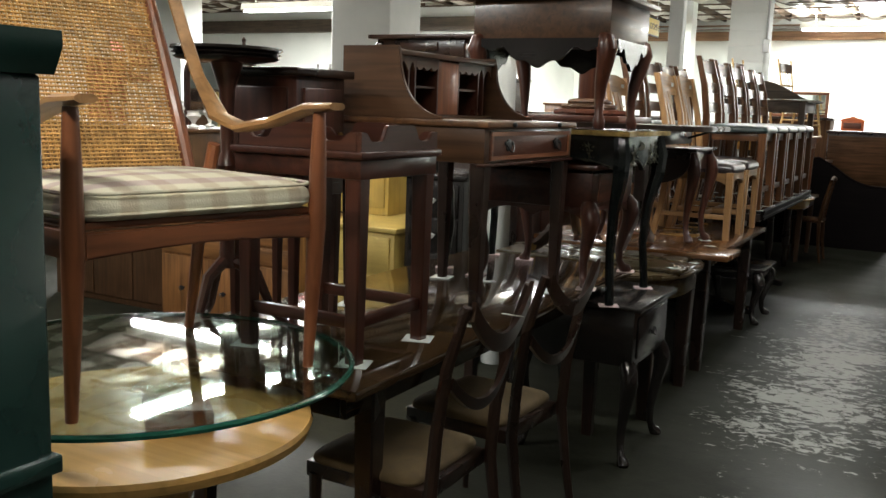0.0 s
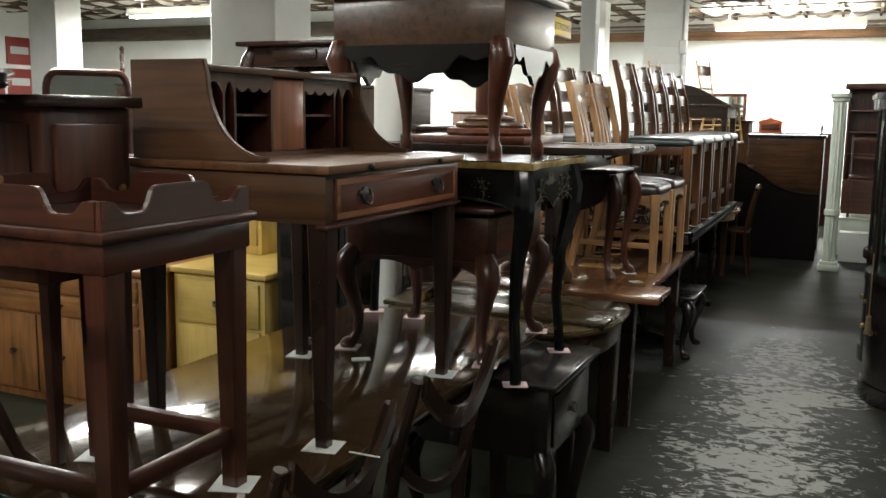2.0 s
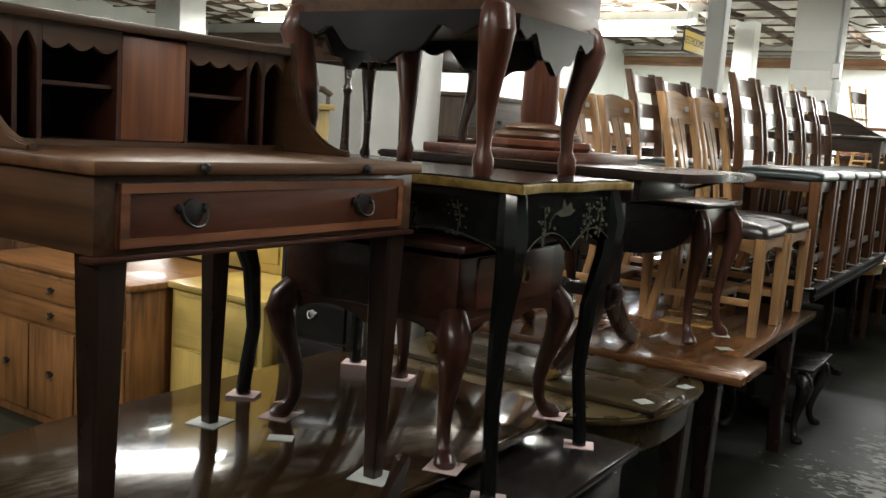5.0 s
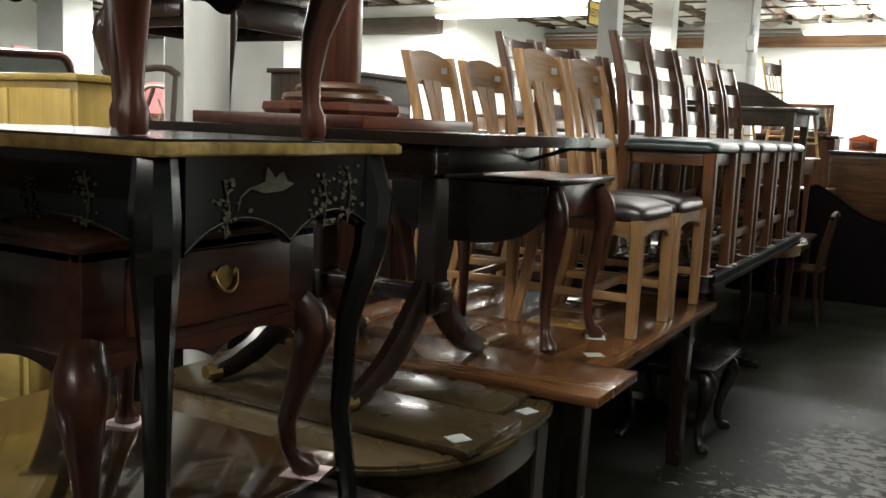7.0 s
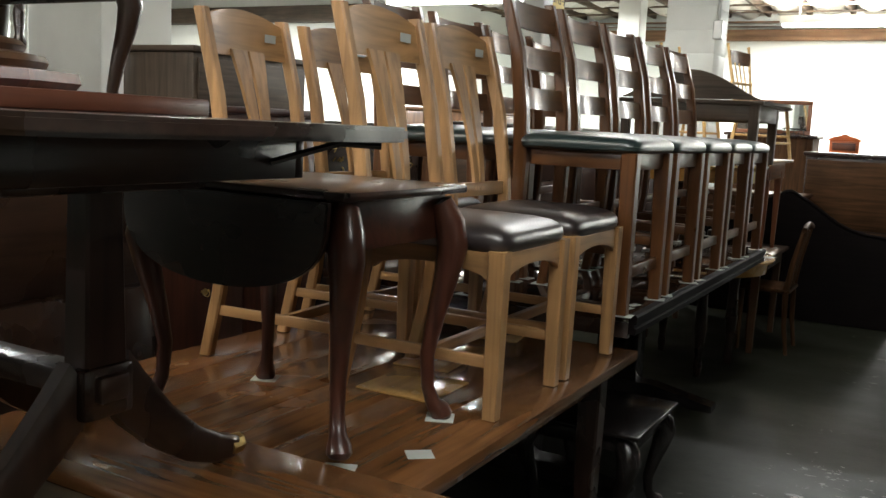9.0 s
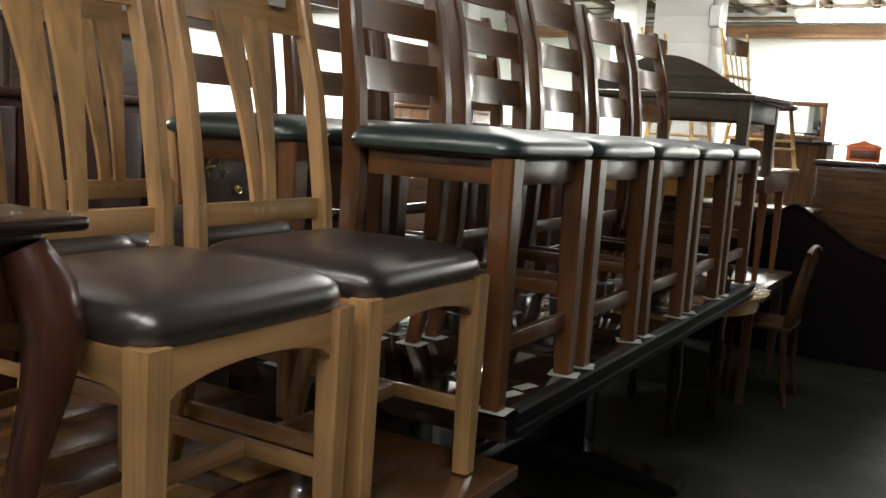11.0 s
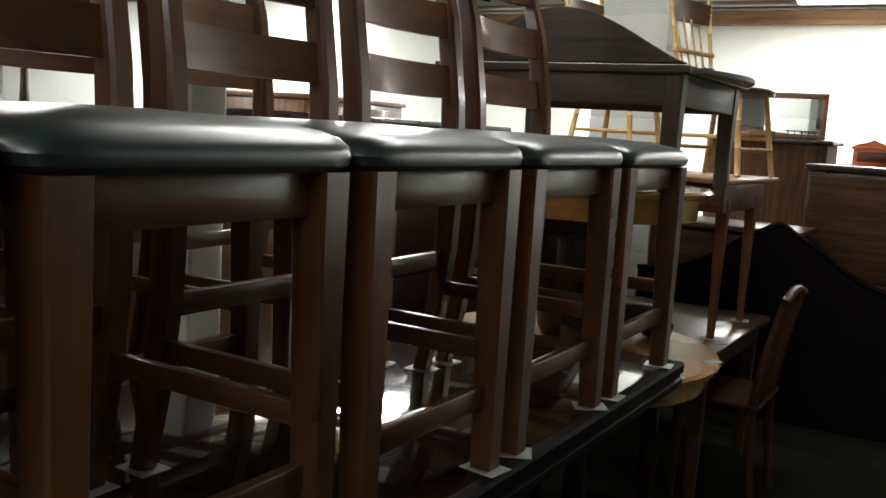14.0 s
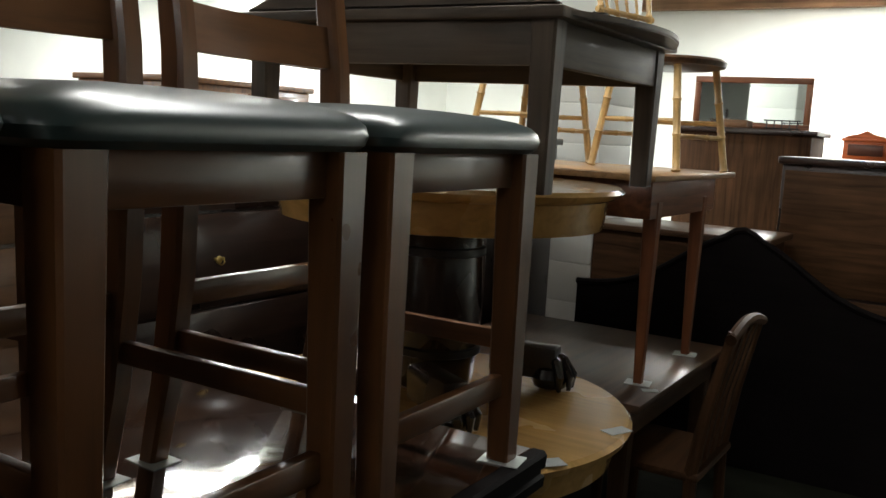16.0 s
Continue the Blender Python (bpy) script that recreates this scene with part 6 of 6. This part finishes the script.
cab("yellow_cupboard", -2.27, -1.7, -2.2, -1.41, 0.0, 0.78, YELLOW, "yellow painted wooden kitchen cupboard with iron latches", "cupboard", 2, 1, "y", IRON)
cab("yellow_hutch_top", -2.9, -2.07, -1.7, -1.42, 0.781, 1.62, YELLOW, "yellow painted hutch top with small doors", "hutch", 2, 0, "y", IRON)
cab("pine_sideboard", -3.42, -2.3, -2.4, -1.75, 0.0, 0.775, PINE, "orange pine sideboard with carved drawer fronts", "sideboard", 3, 2, "y", IRON)
cab("black_dresser", -1.66, -1.27, -2.15, -1.55, 0.0, 1.12, BLACKW, "black painted dresser with several drawers", "dresser", 0, 5, "y", STEEL)
cab("dark_chest", -2.95, -2.45, 0.45, 1.35, 0.9, 1.8, GREYWOOD, "dark grey-brown chest with lidded top", "chest", 0, 3, "x", IRON)
cab("under_chest", -3.2, -2.4, 0.2, 1.5, 0.0, 0.899, DARK, "dark brown low cabinet carrying a chest", "cabinet", 2, 0, "x", IRON)
cab("carved_cabinet", -2.3, -1.8, 0.5, 1.6, 0.0, 1.46, DARK, "dark carved cabinet with gilded ornament", "cabinet", 2, 1, "x", BRASS)
cab("red_lacquer_cabinet", -2.2, -1.7, -0.5, 0.48, 0.0, 1.5, MAHOG, "red-brown inlaid cabinet with bright mounts", "cabinet", 2, 0, "x", BRASS)
cab("brown_dresser", -2.2, -1.7, 1.7, 2.7, 0.0, 1.42, WALNUT, "brown wooden dresser with drawers", "dresser", 0, 4, "x", BRASS)
cab("cherry_bureau", -2.3, -1.7, 2.74, 3.9, 0.0, 1.5, DARK, "dark cherry bureau with brass pulls", "bureau", 0, 4, "x", BRASS)
cab("dark_cupboard", -1.85, -1.12, 4.3, 4.95, 0.0, 1.42, DARK, "dark brown cupboard standing behind the tables", "cupboard", 2, 0, "y", BRASS)
cab("dark_bookcase", -2.62, -1.88, 4.3, 4.95, 0.0, 1.5, GREYWOOD, "grey-brown cupboard with drawers behind the tables", "cupboard", 2, 1, "y", IRON)
cab("oak_armoire", -3.4, -2.7, 4.0, 5.0, 0.0, 1.62, PINE, "orange oak armoire with two doors", "armoire", 2, 0, "x", IRON)
cab("grey_dresser", -7.6, -6.2, -0.6, 0.1, 0.0, 1.25, GREYWOOD, "grey-brown dresser in the back room", "dresser", 0, 3, "y", IRON)

# gallery objects on the carved cabinet: gilt ornament bars
for k, (y0, y1) in enumerate(((0.6, 1.0), (1.1, 1.5))):
    b = B()
    rnd = random.Random(k + 5)
    for i in range(40):
        y, z = rnd.uniform(y0, y1), rnd.uniform(1.2, 1.4)
        tube(b, [(-1.78, y, z), (-1.775, y + rnd.uniform(-0.02, 0.02), z + 0.02), (-1.78, y + rnd.uniform(-0.03, 0.03), z + rnd.uniform(-0.01, 0.03))], 0.004, 5)
    tagged(part("gilt_ornament", b, GOLD), "openwork gilded ornament panel on a cabinet", "ornament", kind="stuff")

# table standing on the console
t = thing("stacked_table", (0, 0, 0), "dark brown table with shaped legs standing on a console", "table")
table_frame(t, -2.55, -1.7, -1.27, -0.53, 2.0, 0.12, [DARK[0], DARK[1]], 0.05)
b = B()
box(b, -2.3, -2.0, -1.237, -1.22, 1.89, 1.95, 0.004)
part("drawer", b, DARK[0], t)
for x, dx in ((-2.47, -1), (-1.78, 1)):
    for y, dy in ((-1.19, -1), (-0.61, 1)):
        b = B()
        cabriole(b, x, y, 1.351, 1.95, dx * 0.8, dy * 0.8, 1.3)
        part("leg", b, DARK[2], t)
cab("support_cabinet", -2.58, -1.66, -1.3, -0.53, 0.0, 1.35, DARK, "dark cabinet carrying a table", "cabinet", 2, 1, "x", IRON)

# back room: mirror, bed posts, chairs, hall tree
t = thing("arched_mirror", (-5.67, 0.62, 1.16), "arched mirror in a dark rounded wooden frame", "mirror", "", 47)
b = B()
arch = [(-0.36, 0.0), (-0.36, 0.6)] + [(-0.26 - 0.1 * math.cos(a), 0.6 + 0.16 * math.sin(a)) for a in (math.pi / 2 * i / 6 for i in range(1, 7))]
arch += [(-x, z) for x, z in reversed(arch)]
tube(b, [(x, 0, z) for x, z in arch], 0.035, 8)
part("frame", b, MAHOG[0], t)
b = B()
prism(b, [(x * 0.93, z * 0.97) for x, z in arch], "y", -0.004, 0.004)
part("glass", b, MIRROR, t)
cab("mirror_dresser", -6.2, -5.2, 0.3, 0.95, 0.0, 1.155, MAHOG, "dark dresser carrying an arched mirror", "dresser", 0, 3, "y", BRASS)
for i, (x, y) in enumerate(((-7.3, 2.8), (-3.1, -0.05), (-5.6, 4.2))):
    t = thing("bed_post", (x, y, 0), "tall dark turned wooden bed post", "bed post", "turned bed posts")
    b = B()
    h = (2.35, 2.0, 2.3)[i]
    lathe(b, [(0.04, 0), (0.04, h * 0.5), (0.028, h * 0.52), (0.045, h * 0.6), (0.03, h * 0.7), (0.022, h * 0.86), (0.035, h * 0.88), (0.02, h * 0.9), (0.03, h * 0.95), (0.022, h * 0.97), (0.032, h * 0.985), (0.01, h)], n=16)
    part("shaft", b, DARK[2], t)


def lyre_chair():
    s = thing("lyre_chair", (0, 0, 0), "greyish wooden chair with pierced lyre back", "chair", "lyre-back chairs in the back room")
    b = B()
    box(b, -0.22, 0.22, -0.2, 0.2, 0.43, 0.47, 0.01)
    part("seat", b, GREYWOOD[0], s)
    for x in (-0.2, 0.2):
        for y in (-0.18, 0.18):
            b = B()
            leg(b, (x, y, 0), (x, y, 0.43), (0.016, 0.016), (0.022, 0.022))
            part("leg", b, GREYWOOD[2], s)
        b = B()
        leg(b, (x, 0.19, 0.46), (x * 1.05, 0.26, 0.95), (0.016, 0.016), (0.014, 0.014))
        part("back_post", b, GREYWOOD[2], s)
        b = B()
        tube(b, [(math.copysign(0.02, x), 0.2, 0.5), (x * 0.45, 0.22, 0.62), (x * 0.2, 0.235, 0.76), (x * 0.4, 0.25, 0.88)], 0.014, 8)
        part("splat", b, GREYWOOD[2], s)
    b = B()
    tube(b, [(x, 0.26, 0.95 + 0.06 * math.cos(x / 0.24 * math.pi / 2) - 0.02 * math.cos(x / 0.24 * math.pi * 1.5)) for x in (-0.23, -0.17, -0.1, 0, 0.1, 0.17, 0.23)], 0.022, 8)
    part("crest_rail", b, GREYWOOD[0], s)
    return s


first = lyre_chair()
first.matrix_basis = pose(-6.3, 1.85, 0.755, 0, 0, 40)
for x, y, a in ((-5.7, 2.1, 38), (-3.3, -0.4, 30), (-5.1, 2.3, 44)):
    copy_thing(first, pose(x, y, 0.755, 0, 0, a))
cab("back_table", -6.6, -4.55, 1.25, 2.6, 0.0, 0.754, DARK, "dark low cabinets carrying chairs", "cabinet", 3, 0, "y", IRON)
cab("back_table", -3.6, -3.05, -0.7, -0.15, 0.0, 0.754, DARK, "dark low cabinet carrying a chair", "cabinet", 1, 0, "y", IRON)
t = thing("hall_tree", (-5.6, 2.95, 0), "ornate dark carved cabinet with spindles and mirror panels", "cabinet")
b = B()
box(b, -0.7, 0.9, 0, 0.5, 0, 1.75, 0.006)
part("body", b, DARK[2], t)
for x0, x1 in ((-0.6, -0.35), (0.0, 0.4)):
    b = B()
    box(b, x0, x1, -0.012, 0, 1.25, 1.7, 0.003)
    part("mirror_panel", b, MIRROR, t)
for x in (-0.65, -0.45, -0.2, 0.0, 0.25):
    b = B()
    lathe(b, [(0.05, 1.75), (0.05, 1.8), (0.02, 1.83), (0.045, 1.9), (0.02, 1.96), (0.012, 2.02)], (x, 0.1, 0), 12)
    part("finial", b, DARK[2], t)
b = B()
box(b, -0.5, 0.1, 0.05, 0.25, 1.78, 1.9, 0.02)
part("crest", b, DARK[0], t)
for x, y, c in ((-7.2, 3.4, 0), (-6.6, 3.35, 1)):
    t = thing("stuffed_pillow", (x, y, 1.5), ("pink", "white")[c] + " plump fabric pillow on furniture in the back room", "pillow")
    b = B()
    pillow(b, -0.3, 0.3, -0.12, 0.12, 0, 0.35)
    part("cushion", b, (PINK, CREAM)[c], t)
cab("pillow_cabinet", -7.6, -6.3, 3.1, 3.7, 0.0, 1.499, WALNUT, "brown cabinet carrying pillows", "cabinet", 2, 0, "y", IRON)

# red door, exit sign, framed posters on the west side
b = B()
box(b, -13.998, -13.95, 5.75, 6.72, 0, 2.28, 0.004)
structure("door_1", b, REDP, "dark red painted door")
t = thing("exit_sign", (-13.95, 6.45, 2.52), "small glowing red exit sign on the wall", "sign", "", 90)
b = B()
box(b, -0.17, 0.17, -0.03, 0.045, -0.1, 0.1, 0.006)
part("housing", b, WHITE, t)
b = B()
box(b, -0.15, 0.15, -0.034, -0.0305, -0.08, 0.08)
part("lens", b, EXITM, t, "lit red panel")
for y, z, m in ((7.12, 2.68, REDP), (7.12, 2.08, REDP)):
    t = thing("wall_poster", (-13.98, y, z), "red framed advertising board with pale lettering bars", "poster", "advertising boards on the wall", 90)
    b = B()
    box(b, -0.3, 0.3, -0.012, 0.015, -0.26, 0.26, 0.003)
    part("board", b, m, t)
    b = B()
    box(b, -0.22, 0.2, -0.016, -0.0125, -0.06, 0.08)
    part("lettering_bar", b, CARD if z > 2 else SIGNY, t)

# lamps and dishes on the far tables at the west
cab("display_table", -4.75, -3.48, -2.2, -1.4, 0.0, 1.3, WALNUT, "brown display table with dishes on top", "table", 3, 0, "y", IRON)
for i in range(9):
    x, y = -4.65 + 0.13 * i, -1.8 + 0.3 * ((i * 7) % 5 - 2) / 3
    h = 0.12 + 0.1 * ((i * 3) % 4) / 3
    b = B()
    lathe(b, [(0.035, 0), (0.04, 0.01), (0.012, 0.03), (0.02, h * 0.4), (0.055, h * 0.7), (0.04, h * 0.9), (0.05, h)], (x, y, 1.3005), 16)
    tagged(part("vase", b, PORCELAIN), "small white porcelain vase on a display table", "vase", "porcelain on the display table")
